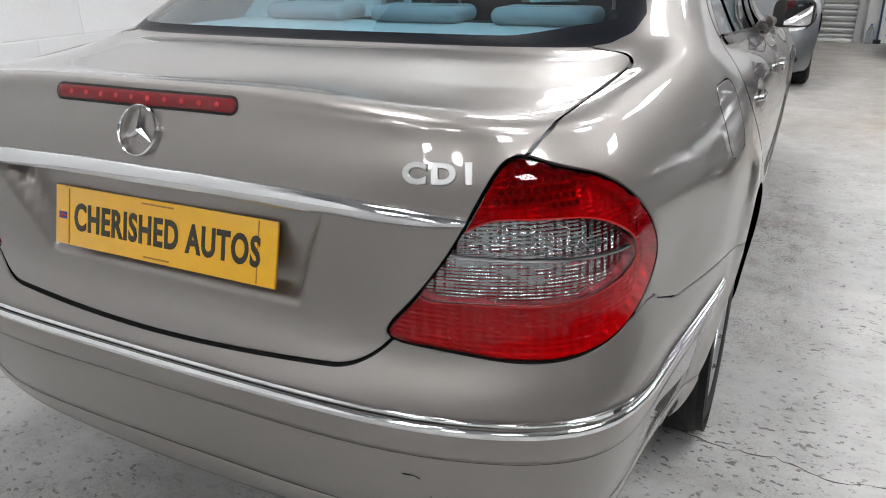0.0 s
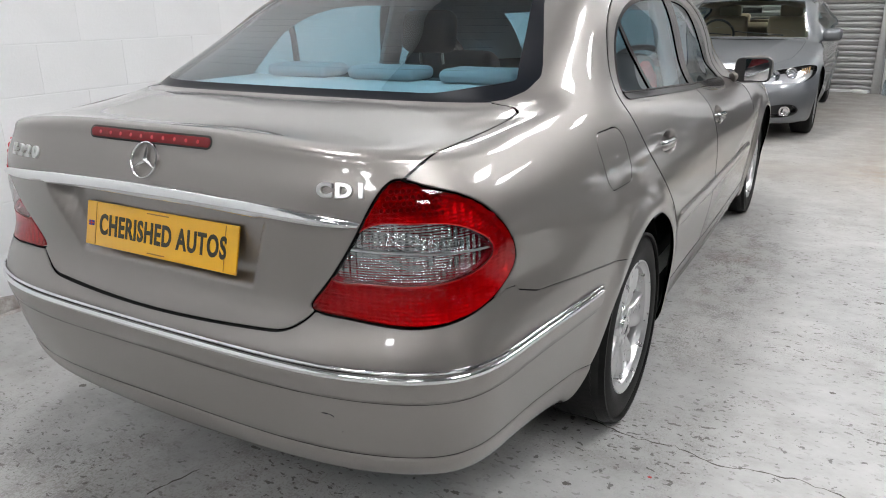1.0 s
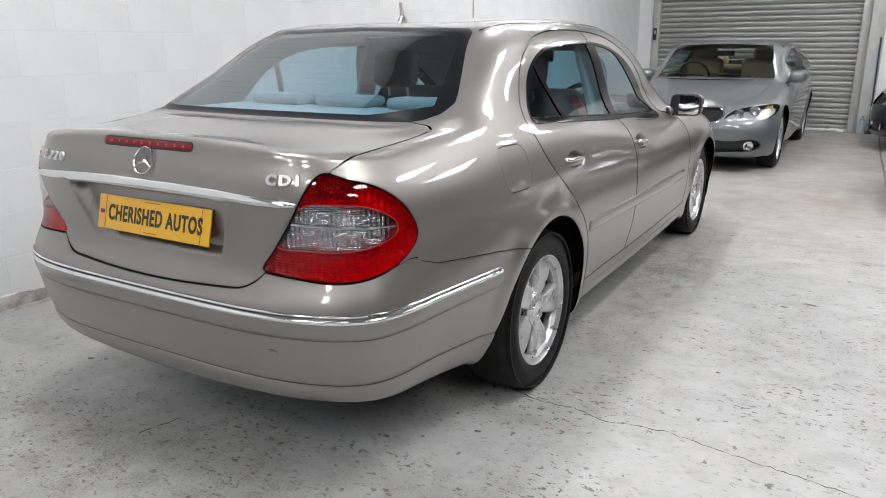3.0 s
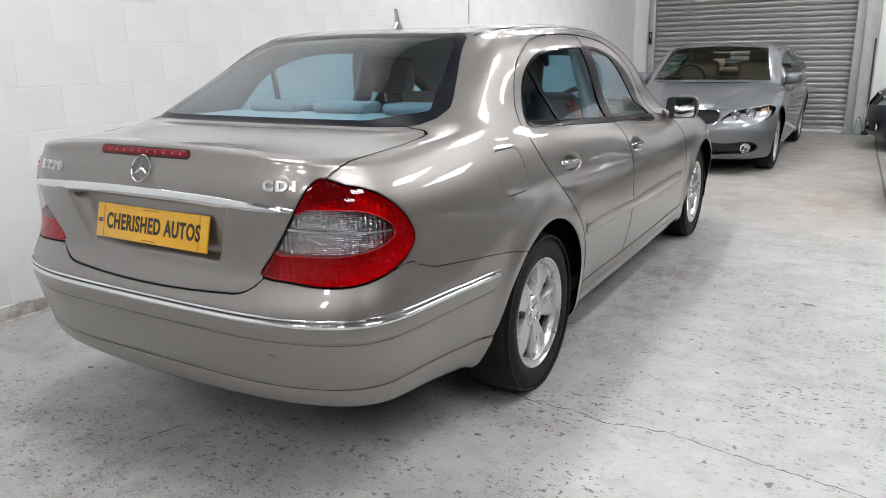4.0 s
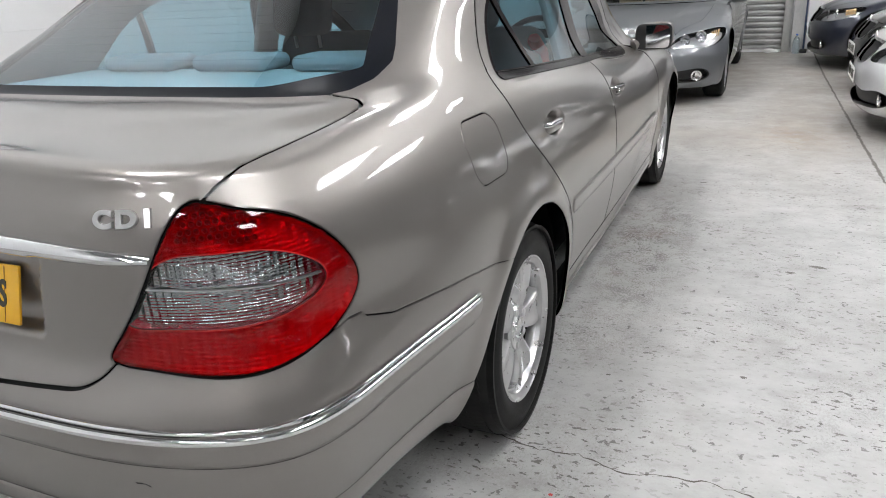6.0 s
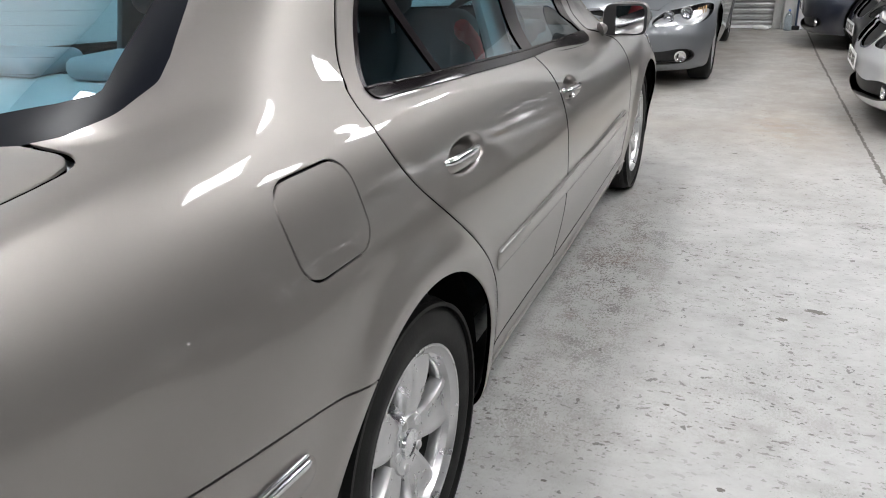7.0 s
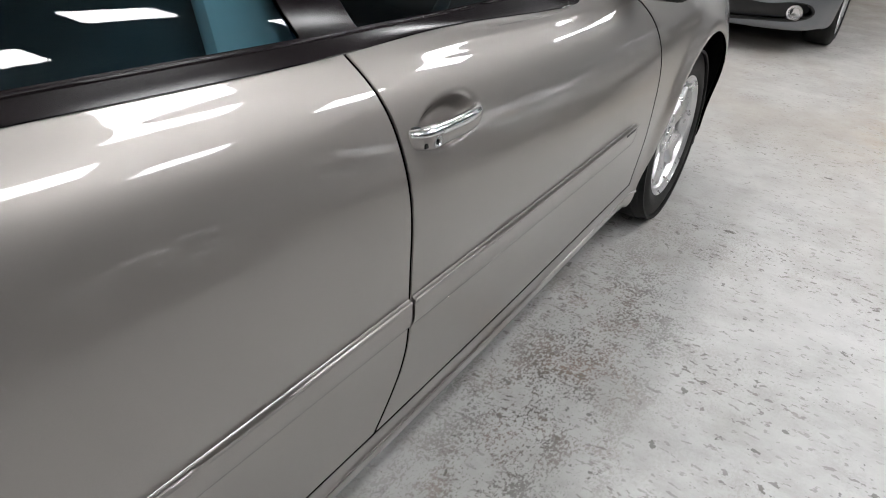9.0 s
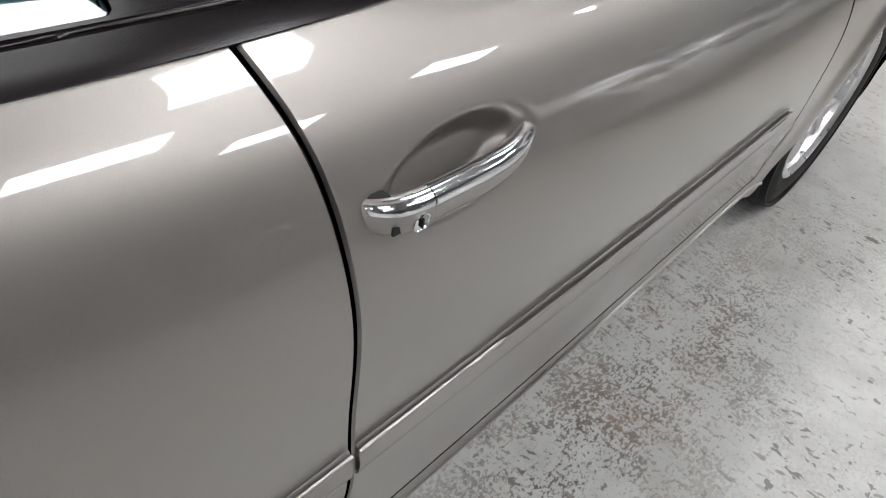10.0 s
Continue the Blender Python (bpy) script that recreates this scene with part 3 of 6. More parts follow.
LAMP_W, LAMP_L = 0.62, 1.22
lamp_first = ceiling_lamp()
# all out of view, placed by reflections; (1.1, -7.6) is added to brighten the rear
lamp_places = [(x, y) for x in (-.4, 2.6) for y in (-5.2, -.55, 3.8, 8.5) if (x, y) != (-.4, 8.5)] + [(-.4, 6.2)] + [(5.7, -3.0), (5.7, 5.2)] + [(1.1, -7.6), (4.3, -1.1), (4.3, 2.9), (4.3, 7.3)]
for k, (x, y) in enumerate(lamp_places):
    m = pose(x, y, CEILING - 0.03)
    if k == 0:
        lamp_first.matrix_basis = m
    else:
        copy_thing(lamp_first, m)

# ---- the saloon's shell: feature lines from the rear centre round the side to the front centre ----
# stations: rear centre, rear, rear quarter, corner, behind the wheel, ..., front corner, front, front centre
def line(xs, ys, zs):
    zs = [zs] * len(xs) if isinstance(zs, (int, float)) else zs
    return np.array(list(zip(xs, ys, zs)), float)


SALOON = {
    "under": line([0, .33, .55, .66, .71, .76, .76, .76, .76, .76, .75, .62, .35, 0],
                  [-.98, -.96, -.90, -.82, -.68, -.42, 0, .5, 1.1, 2.0, 2.85, 3.35, 3.50, 3.55],
                  [.27, .27, .265, .26, .25, .22, .19, .18, .18, .18, .18, .19, .2, .2]),
    "bottom": line([0, .34, .58, .715, .785, .845, .85, .845, .845, .84, .84, .74, .42, 0],
                   [-1.085, -1.063, -.995, -.90, -.735, -.44, 0, .5, 1.1, 2.0, 2.85, 3.42, 3.60, 3.66],
                   [.295, .295, .29, .285, .275, .24, .21, .20, .20, .20, .20, .2, .2, .2]),
    "crease": line([0, .345, .59, .735, .805, .862, .868, .865, .865, .86, .86, .755, .43, 0],
                   [-1.112, -1.09, -1.02, -.925, -.745, -.445, 0, .5, 1.1, 2.0, 2.85, 3.43, 3.63, 3.69],
                   [.375, .375, .37, .365, .355, .32, .30, .295, .295, .30, .30, .3, .3, .3]),
    "seam": line([0, .35, .60, .755, .826, .88, .898, .90, .902, .895, .886, .775, .445, 0],
                 [-1.138, -1.116, -1.05, -.955, -.755, -.45, 0, .5, 1.1, 2.0, 2.85, 3.45, 3.66, 3.72],
                 [.53, .53, .53, .525, .52, .51, .50, .50, .50, .49, .48, .47, .47, .47]),
    "strip": line([0, .35, .605, .76, .83, .885, .902, .906, .908, .90, .89, .78, .45, 0],
                  [-1.148, -1.126, -1.06, -.962, -.758, -.45, 0, .5, 1.1, 2.0, 2.85, 3.45, 3.66, 3.72],
                  [.595, .595, .595, .595, .595, .595, .60, .60, .60, .59, .58, .57, .56, .56]),
    "bumper_top": line([0, .348, .60, .755, .827, .884, .902, .906, .907, .90, .889, .775, .445, 0],
                       [-1.140, -1.118, -1.053, -.957, -.757, -.45, 0, .5, 1.1, 2.0, 2.85, 3.44, 3.65, 3.71],
                       [.635, .635, .640, .65, .665, .67, .68, .68, .68, .67, .66, .64, .63, .63]),
    "shelf": line([0, .345, .588, .745, .822, .880, .898, .902, .903, .896, .884, .765, .435, 0],
                  [-1.108, -1.088, -1.038, -.945, -.753, -.447, 0, .5, 1.1, 2.0, 2.85, 3.42, 3.63, 3.69],
                  [.675, .677, .695, .72, .74, .75, .76, .76, .76, .75, .73, .70, .69, .69]),
    "mid": line([0, .345, .583, .728, .803, .862, .884, .890, .891, .882, .868, .745, .42, 0],
                [-1.104, -1.085, -1.026, -.925, -.735, -.435, 0, .5, 1.1, 2.0, 2.85, 3.38, 3.58, 3.64],
                [.85, .85, .85, .855, .86, .86, .86, .86, .86, .83, .80, .765, .76, .76]),
    "brow": line([0, .345, .575, .695, .765, .828, .855, .862, .862, .852, .835, .70, .39, 0],
                 [-1.100, -1.080, -1.015, -.895, -.705, -.41, 0, .5, 1.1, 2.0, 2.83, 3.28, 3.44, 3.50],
                 [.985, .982, .975, .965, .96, .955, .945, .935, .92, .885, .86, .82, .82, .82]),
    "lip": line([0, .343, .566, .665, .735, .800, .828, .838, .838, .822, .79, .65, .36, 0],
                [-1.083, -1.063, -1.000, -.875, -.69, -.39, 0, .5, 1.1, 2.0, 2.78, 3.15, 3.28, 3.33],
                [1.060, 1.056, 1.040, 1.022, 1.012, 1.005, .99, .975, .95, .905, .885, .855, .865, .87]),
    "deck": line([0, .342, .56, .655, .722, .785, .812, .823, .822, .805, .755, .62, .34, 0],
                 [-1.048, -1.028, -.968, -.85, -.665, -.372, .005, .5, 1.1, 2.02, 2.66, 2.98, 3.10, 3.15],
                 [1.072, 1.068, 1.051, 1.034, 1.028, 1.03, 1.01, .993, .965, .915, .90, .895, .91, .915]),
    "deck_mid": line([0, .348, .58, .662, .712, .768, .797, .808, .808, .79, .74, .62, .34, 0],
                     [-.77, -.755, -.70, -.635, -.52, -.30, .01, .5, 1.1, 2.05, 2.52, 2.76, 2.88, 2.93],
                     [1.085, 1.083, 1.073, 1.062, 1.06, 1.058, 1.028, 1.005, .978, .92, .92, .93, .945, .95]),
    "waist": line([0, .352, .578, .660, .698, .748, .782, .793, .793, .775, .725, .60, .33, 0],
                  [-.545, -.535, -.50, -.455, -.37, -.20, .02, .5, 1.1, 2.08, 2.40, 2.58, 2.68, 2.72],
                  [1.100, 1.100, 1.098, 1.097, 1.10, 1.09, 1.050, 1.02, .99, .925, .935, .96, .975, .98]),
    "glass": line([0, .352, .545, .618, .655, .698, .715, .725, .727, .70, .66, .565, .32, 0],
                  [-.235, -.225, -.20, -.175, -.12, 0.0, .13, .55, 1.1, 1.86, 2.12, 2.26, 2.35, 2.38],
                  [1.262, 1.259, 1.245, 1.235, 1.235, 1.22, 1.19, 1.185, 1.17, 1.10, 1.10, 1.13, 1.16, 1.165]),
    "roof_edge": line([0, .35, .49, .548, .578, .598, .610, .622, .628, .612, .585, .50, .29, 0],
                      [.10, .095, .075, .055, .085, .19, .33, .66, 1.1, 1.58, 1.78, 1.90, 1.97, 1.99],
                      [1.398, 1.392, 1.377, 1.365, 1.367, 1.372, 1.378, 1.388, 1.385, 1.345, 1.305, 1.31, 1.345, 1.355]),
    "rail": line([0, .33, .455, .505, .53, .548, .558, .565, .57, .555, .53, .45, .265, 0],
                 [.17, .165, .145, .13, .16, .245, .37, .68, 1.1, 1.54, 1.71, 1.82, 1.88, 1.90],
                 [1.418, 1.410, 1.402, 1.396, 1.400, 1.408, 1.415, 1.425, 1.423, 1.393, 1.36, 1.36, 1.378, 1.385]),
    "crown": line([0, .20, .27, .29, .30, .31, .315, .32, .32, .31, .30, .26, .16, 0],
                  [.24, .24, .24, .25, .29, .36, .46, .72, 1.1, 1.48, 1.6, 1.68, 1.72, 1.74],
                  [1.428, 1.432, 1.434, 1.435, 1.438, 1.442, 1.446, 1.456, 1.456, 1.437, 1.425, 1.418, 1.415, 1.415]),
    "centre": line([0] * 14,
                   [.28, .29, .30, .32, .36, .42, .50, .75, 1.1, 1.42, 1.5, 1.56, 1.60, 1.62],
                   [1.434, 1.435, 1.438, 1.441, 1.445, 1.449, 1.453, 1.463, 1.463, 1.448, 1.442, 1.436, 1.432, 1.43]),
}

# fuller rear corners, and a shoulder that leans in evenly up to the belt
for key, a in SALOON.items():
    k = {"deck": .6, "deck_mid": .25}.get(key, 0.0 if key in ("waist", "glass", "roof_edge", "rail", "crown", "centre") else 1.0)
    a[1:5, 0] += k * np.array((0, .012, .022, .012))
    a[1:5, 1] += k * np.array((-.018, -.045, -.045, -.02))
    dx = {"mid": -.012, "brow": -.009, "lip": -.005, "deck": -.001, "deck_mid": .006, "waist": .009}.get(key, 0.0)
    a[5:10, 0] += dx * np.array((.5, 1, 1, 1, 1))
    a[6:10, 2] += {"deck_mid": .003, "waist": .002}.get(key, 0.0)
    if key in ("under", "bottom", "crease"):
        a[0:6, 2] += (.018 if key == "crease" else .042) * np.array((.6, .8, 1, 1, .8, .6))
    if key in ("shelf", "bumper_top"):
        k = .024 if key == "shelf" else .006
        a[0:6, 1] += k * np.array((1, 1, .95, .7, .3, 0))
        a[0:6, 0] -= k * np.array((0, .2, .4, .75, .9, .3))
# the doors' upper half: one even lean, a little rounder towards the belt
SALOON["mid"][6:10, 0], SALOON["mid"][6:10, 2] = (.872, .879, .882, .872), (.865, .852, .835, .800)
SALOON["brow"][9, 0], SALOON["brow"][9, 2] = .849, .877
SALOON["waist"][6:10, 0], SALOON["waist"][9, 2] = (.788, .801, .808, .811), .940
SALOON["shelf"][8:10, 2], SALOON["bumper_top"][8:10, 2] = (.75, .70), (.67, .64)
for key, at in (("lip", .32), ("deck", .55), ("deck_mid", .78)):
    low, high = SALOON["brow"][6:10], SALOON["waist"][6:10]
    SALOON[key][6:10, 0] = low[:, 0] + (high[:, 0] - low[:, 0]) * (.75 * at + .25 * at * at)
    SALOON[key][6:10, 2] = low[:, 2] + (high[:, 2] - low[:, 2]) * at



# the shoulder under the side windows, at the rear wheel, the rear door, the pillar and the front door
for _name, _x, _z in (("brow", (.853, .857, .850, .838), (.945, .940, .915, .865)), ("lip", (.828, .834, .829, .812), (.995, .982, .948, .886)),
                      ("deck", (.815, .822, .817, .799), (1.016, .996, .960, .897)), ("deck_mid", (.802, .810, .805, .787), (1.030, 1.003, .966, .902)),
                      ("waist", (.787, .796, .790, .774), (1.040, 1.008, .970, .905)), ("glass", (.713, .721, .718, .69), (1.19, 1.185, 1.17, 1.10))):
    SALOON[_name][6:10, 0], SALOON[_name][6:10, 2] = _x, _z
SALOON["roof_edge"][:, 2] += .006
SALOON["rail"][:, 2] += .001
# a flat roof, and a boot face that leans forward above the chrome bar
SALOON["crown"][:, 2] = (1.416, 1.417, 1.418, 1.419, 1.421, 1.424, 1.427, 1.435, 1.437, 1.424, 1.414, 1.408, 1.405, 1.404)
SALOON["centre"][:, 2] = (1.420, 1.421, 1.423, 1.425, 1.428, 1.431, 1.434, 1.441, 1.443, 1.432, 1.425, 1.420, 1.416, 1.415)
for _name, _in in (("brow", .012), ("lip", .017), ("deck", -.007), ("deck_mid", .008)):
    SALOON[_name][:5, 1] += _in * np.array((1, 1, 1, .8, .3))
    SALOON[_name][2:5, 0] -= .012 * np.array((.1, .3, .3))
# the bumper draws in towards its foot, ahead of the rear wheel
for _name, _in in (("under", (.02, .05)), ("bottom", (.024, .052)), ("crease", (.018, .036)), ("seam", (.006, .012))):
    SALOON[_name][4:6, 0] -= _in
# the deck lies a little lower where it meets the rear window
SALOON["waist"][:5, 2] -= .020 * np.array((1, 1, 1, .9, .4))
SALOON["waist"][:5, 1] -= .040 * np.array((1, 1, 1, .8, .3))
SALOON["deck_mid"][:4, 2] -= .012
SALOON["lip"][:4, 2] -= .005 * np.array((1, 1, 1, .5))
SALOON["deck"][:4, 2] -= .008 * np.array((1, 1, 1, .5))


def faired(lines, smooth=8.0e-5):
    """Evens out the change of curvature from line to line and from station to station."""
    keys = list(lines)
    g = np.array([lines[k] for k in keys])
    nr, ns = g.shape[:2]
    ids = np.arange(nr * ns).reshape(nr, ns)
    firm = np.full((nr, ns), 1.0)
    sharp = [keys.index(k) for k in ("crease", "seam", "strip", "bumper_top", "shelf")]
    firm[sharp] = 6.0
    firm[sharp, 5:10] = 2.0
    rear_edge = [keys.index(k) for k in ("brow", "lip", "deck")]
    firm[rear_edge, :4] = 80.0
    firm[rear_edge, 4] = 10.0
    firm[[0, 1, -1]] = 20.0
    firm[keys.index("waist"), 6:10] = 4.0
    firm[:, [0, -1]] = 12.0
    rows, cols, vals, count = [], [], [], 0

    def penalise(run):
        nonlocal count
        for k in range(len(run) - 3):
            four = run[k:k + 4]
            p = g.reshape(-1, 3)[four]
            t = chords(p)
            if min(np.diff(t)) < 1e-3:
                continue
            w = [1 / np.prod([t[i] - t[j] for j in range(4) if j != i]) for i in range(4)]
            scale = math.sqrt(smooth * (t[3] / 3)) * 6 * (t[3] / 3)
            for i in range(4):
                rows.append(count)
                cols.append(four[i])
                vals.append(w[i] * scale)
            count += 1

    for r in range(nr - 1):
        penalise(ids[r])
    for c in range(ns):
        penalise(ids[:, c])
    m = np.zeros((count + nr * ns, nr * ns))
    for r, c, v in zip(rows, cols, vals):
        m[r, c] += v
    f = np.sqrt(firm.ravel())
    m[count + np.arange(nr * ns), np.arange(nr * ns)] = f
    rhs = np.zeros((count + nr * ns, 3))
    rhs[count:] = g.reshape(-1, 3) * f[:, None]
    out = np.linalg.lstsq(m, rhs, rcond=None)[0].reshape(nr, ns, 3)
    out[:, 0, 0] = out[:, -1, 0] = 0
    out[-1, :, 0] = 0
    return {k: out[i] for i, k in enumerate(keys)}


SALOON = faired(SALOON)

def with_sharp_edges(lines):
    """More lines close to the boot's edge and the waist: at the rear the panels run straight up to them, elsewhere they follow the curve."""
    keys = list(lines)
    g = np.array([lines[k] for k in keys])
    straight = np.array([1, 1, 1, .8, .3] + [0] * 9)

    def between(near, far, share):
        i, j = keys.index(near), keys.index(far)
        out = np.zeros((g.shape[1], 3))
        for c in range(g.shape[1]):
            t = chords(g[:, c])
            on_line = g[i, c] + (g[j, c] - g[i, c]) * share
            on_curve = cubic(t, g[:, c], np.array([t[i] + (t[j] - t[i]) * share]))[0]
            out[c] = on_curve + (on_line - on_curve) * straight[c]
        return out

    extra = {"lip": ("lip_foot", between("lip", "brow", .25), None, None),
             "deck": (None, None, "deck_start", between("deck", "deck_mid", .12)),
             "waist": ("waist_foot", between("waist", "deck_mid", .22), "glass_foot", between("waist", "glass", .16))}
    out = {}
    for k, v in lines.items():
        before, place, after, place_after = extra.get(k, (None, None, None, None))
        if before:
            out[before] = place
        out[k] = v
        if after:
            out[after] = place_after
    return out


# distances along the body's girth at which its stations stand
STATIONS = (0.0000, 0.3510, 0.6150, 0.8004, 1.0183, 1.3313, 1.7819, 2.2819, 2.8820, 3.7821, 4.6322, 5.2536, 5.6507, 6.1065)


def shell(lines, step_u, step_v, shape=None):
    """The right half of a car's shell as one Skin."""
    flip = np.array([-1, 1, 1])
    rings = list(lines.values())
    ref = chords(rings[4])
    counts = [max(2, int(math.ceil((b - a) / step_u))) for a, b in zip(ref, ref[1:])]
    curves = []
    for r in rings:
        ext = np.vstack([r[2:0:-1] * flip, r, r[-2:-4:-1] * flip])
        t = chords(ext)
        q = np.concatenate([np.linspace(t[i + 2], t[i + 3], n, endpoint=False) for i, n in enumerate(counts)] + [[t[-3]]])
        curves.append(cubic(t, ext, q))
    c = np.array(curves)
    rows = [max(2, int(math.ceil(np.linalg.norm(c[i + 1] - c[i], axis=1).max() / step_v))) for i in range(len(c) - 1)]
    cols = []
    for k in range(c.shape[1]):
        ext = np.vstack([c[:, k], c[-2:-3:-1, k] * flip])
        t = chords(ext)
        q = np.concatenate([np.linspace(t[i], t[i + 1], n, endpoint=False) for i, n in enumerate(rows)] + [[t[len(c) - 1]]])
        cols.append(cubic(t, ext, q))
    g = np.array(cols)
    g[0, :, 0] = g[-1, :, 0] = 0
    g[:, -1, 0] = 0

    def normals(a):
        du, dv = np.gradient(a, axis=0), np.gradient(a, axis=1)
        n = np.cross(du, dv)
        n /= np.linalg.norm(n, axis=2)[..., None] + 1e-12
        n[0, :, 0] = n[-1, :, 0] = 0
        return n

    nrm = normals(g)
    if shape is not None:
        g = g + nrm * shape(g.reshape(-1, 3)).reshape(g.shape[:2])[..., None]
        nrm = normals(g)
    way = np.interp(np.arange(len(curves[4])), np.concatenate([[0], np.cumsum(counts)]), STATIONS)
    nu, nv = g.shape[:2]
    ids = np.arange(nu * nv).reshape(nu, nv)
    quads = np.stack([ids[:-1, :-1], ids[1:, :-1], ids[1:, 1:], ids[:-1, 1:]], -1).reshape(-1, 4)
    return Skin(g.reshape(-1, 3), nrm.reshape(-1, 3), np.repeat(way, nv), quads)


def arch_field(s, y, z=0.325, r=0.375):
    behind = .055 * smoothstep((.48 - s.p[:, 2]) / .22) * (s.p[:, 1] < y)
    d = np.hypot(s.p[:, 1] - y, s.p[:, 2] - z) - r - behind
    return np.where(s.p[:, 0] > 0.4, d, 1.0)


def union(a, b):
    return np.minimum(a, b)


def meet(a, b, soft=0.0):
    if not soft:
        return np.maximum(a, b)
    h = np.clip(0.5 - 0.5 * (a - b) / soft, 0, 1)
    return a * (1 - h) + b * h + soft * h * (1 - h)


# outlines on the shell, in (along the car, height), (across, height) or (way round, height)
DLO = [(.050, 1.062), (.066, 1.040), (.110, 1.033), (.20, 1.027), (.30, 1.020), (.65, .998), (1.05, .971), (1.45, .946), (1.98, .917), (1.90, .985), (1.72, 1.115), (1.50, 1.235), (1.25, 1.312), (1.0, 1.340), (.72, 1.345), (.48, 1.33), (.30, 1.288), (.17, 1.22), (.090, 1.13)]
DLO_SMOOTH = rounded(DLO, 5)
DOOR_BACK = [(.43, .335), (.432, .40), (.41, .50), (.362, .59), (.29, .67), (.195, .757), (.105, .835), (.052, .885), (.018, .930), (.000, .98), (-.002, 1.03), (.004, 1.07)]
DOOR_SPLIT = [(1.045, .30), (1.105, .48), (1.103, .54), (1.095, .65), (1.100, .76), (1.096, .85), (1.086, .92), (1.070, .97), (1.040, 1.05), (.925, 1.42)]
DOOR_FRONT = [(2.36, .30), (2.33, .55), (2.32, .70), (2.26, .85), (2.15, .92), (2.02, .95), (1.9, 1.05)]
SILL = 0.315
TAIL_LAMP = [(.676, .990), (.60, .885), (.51, .758), (.478, .712), (.56, .702), (.70, .694), (.82, .705), (.93, .738), (.985, .790), (.965, .850), (.90, .915), (.82, .957), (.745, .978)]
CLEAR_BIT = [(.612, .897), (.70, .910), (.79, .903), (.86, .878), (.902, .846), (.905, .822), (.87, .800), (.80, .784), (.70, .777), (.60, .779), (.535, .789)]


def lid_field(s):
    x, y, z = np.abs(s.p[:, 0]), s.p[:, 1], s.p[:, 2]
    back = .468 + (z - .70) * (.663 - .468) / (1.017 - .70)
    top = .660 + (.690 - .660) * (y + .957) / .47
    across = x - np.where((z < 1.03) & (y < -.86), np.minimum(back, .664), np.minimum(top, .69))
    low = (.640 + .02 * (x / .45) ** 2) - z
    front = np.where(z > 1.03, y + .50 + .045 * (1 - (x / .67) ** 2), -1.0)
    return np.where(y < -.2, meet(meet(across, low, 0.07), front, 0.05), 1.0)


def rear_glass_field(s):
    z, x, y = s.p[:, 2], np.abs(s.p[:, 0]), s.p[:, 1]
    f = polygon_field(x, z, [(-.4, 1.098), (.590, 1.099), (.626, 1.104), (.648, 1.116), (.652, 1.134), (.640, 1.158), (.512, 1.362), (.48, 1.378), (-.4, 1.397)], 0.014)
    return np.where((y < .3) & ((x < .64) | ((x < .71) & (y < -.18))), f, 0.5)


def windscreen_field(s):
    z, x, y = s.p[:, 2], np.abs(s.p[:, 0]), s.p[:, 1]
    f = polygon_field(x, z, [(-.4, .995), (.60, .985), (.52, 1.29), (-.4, 1.335)], 0.01)
    return np.where((y > 1.7), f, 0.5)


def on_side(s, f):
    return np.where(s.p[:, 0] > 0.42, f, 0.5)


def dlo_field(s):
    return on_side(s, polygon_field(s.p[:, 1], s.p[:, 2], DLO_SMOOTH))


def left_of(s, path):
    """Less than 0 in front of a line that runs upwards."""
    p = np.array(path, float)
    ext = np.vstack([p[0] - (p[1] - p[0]) * 5, p, p[-1] + (p[-1] - p[-2]) * 5])
    poly = np.vstack([ext, [(9, ext[-1][1]), (9, ext[0][1])]])
    return polygon_field(s.p[:, 1], s.p[:, 2], poly)


def smooth_path(path, n=6):
    p = np.array(path, float)
    t = chords(p)
    return cubic(t, p, np.linspace(0, t[-1], n * len(p)))


DOOR_BACK_S, DOOR_SPLIT_S, DOOR_FRONT_S = smooth_path(DOOR_BACK), smooth_path(DOOR_SPLIT), smooth_path(DOOR_FRONT)


def doors_field(s):
    y, z = s.p[:, 1], s.p[:, 2]
    low = meet(meet(left_of(s, DOOR_BACK_S), -left_of(s, DOOR_FRONT_S)), meet(SILL - z, z - 1.06))
    frame = meet(polygon_field(y, z, DLO_SMOOTH, 0.048), .93 - z)
    return on_side(s, -meet(-low, -frame, 0.03))


def bumper_field(s):
    """Under the lid and the lamps, and behind the wheel."""
    p = s.p
    side_line = np.interp(p[:, 1], [-.80, -.72, -.60, -.45, -.30, -.2], [.722, .695, .683, .668, .647, .625])
    under_lamp = np.interp(s.q, [0, .44, .48, .70, .82, .95, 1.02], [.66, .70, .712, .694, .705, .733, .728])
    top = np.where(p[:, 1] < -.80, under_lamp, side_line)
    return meet(p[:, 2] - top, p[:, 1] + .2)


HANDLES = [(.290, .872), (1.228, .842)]


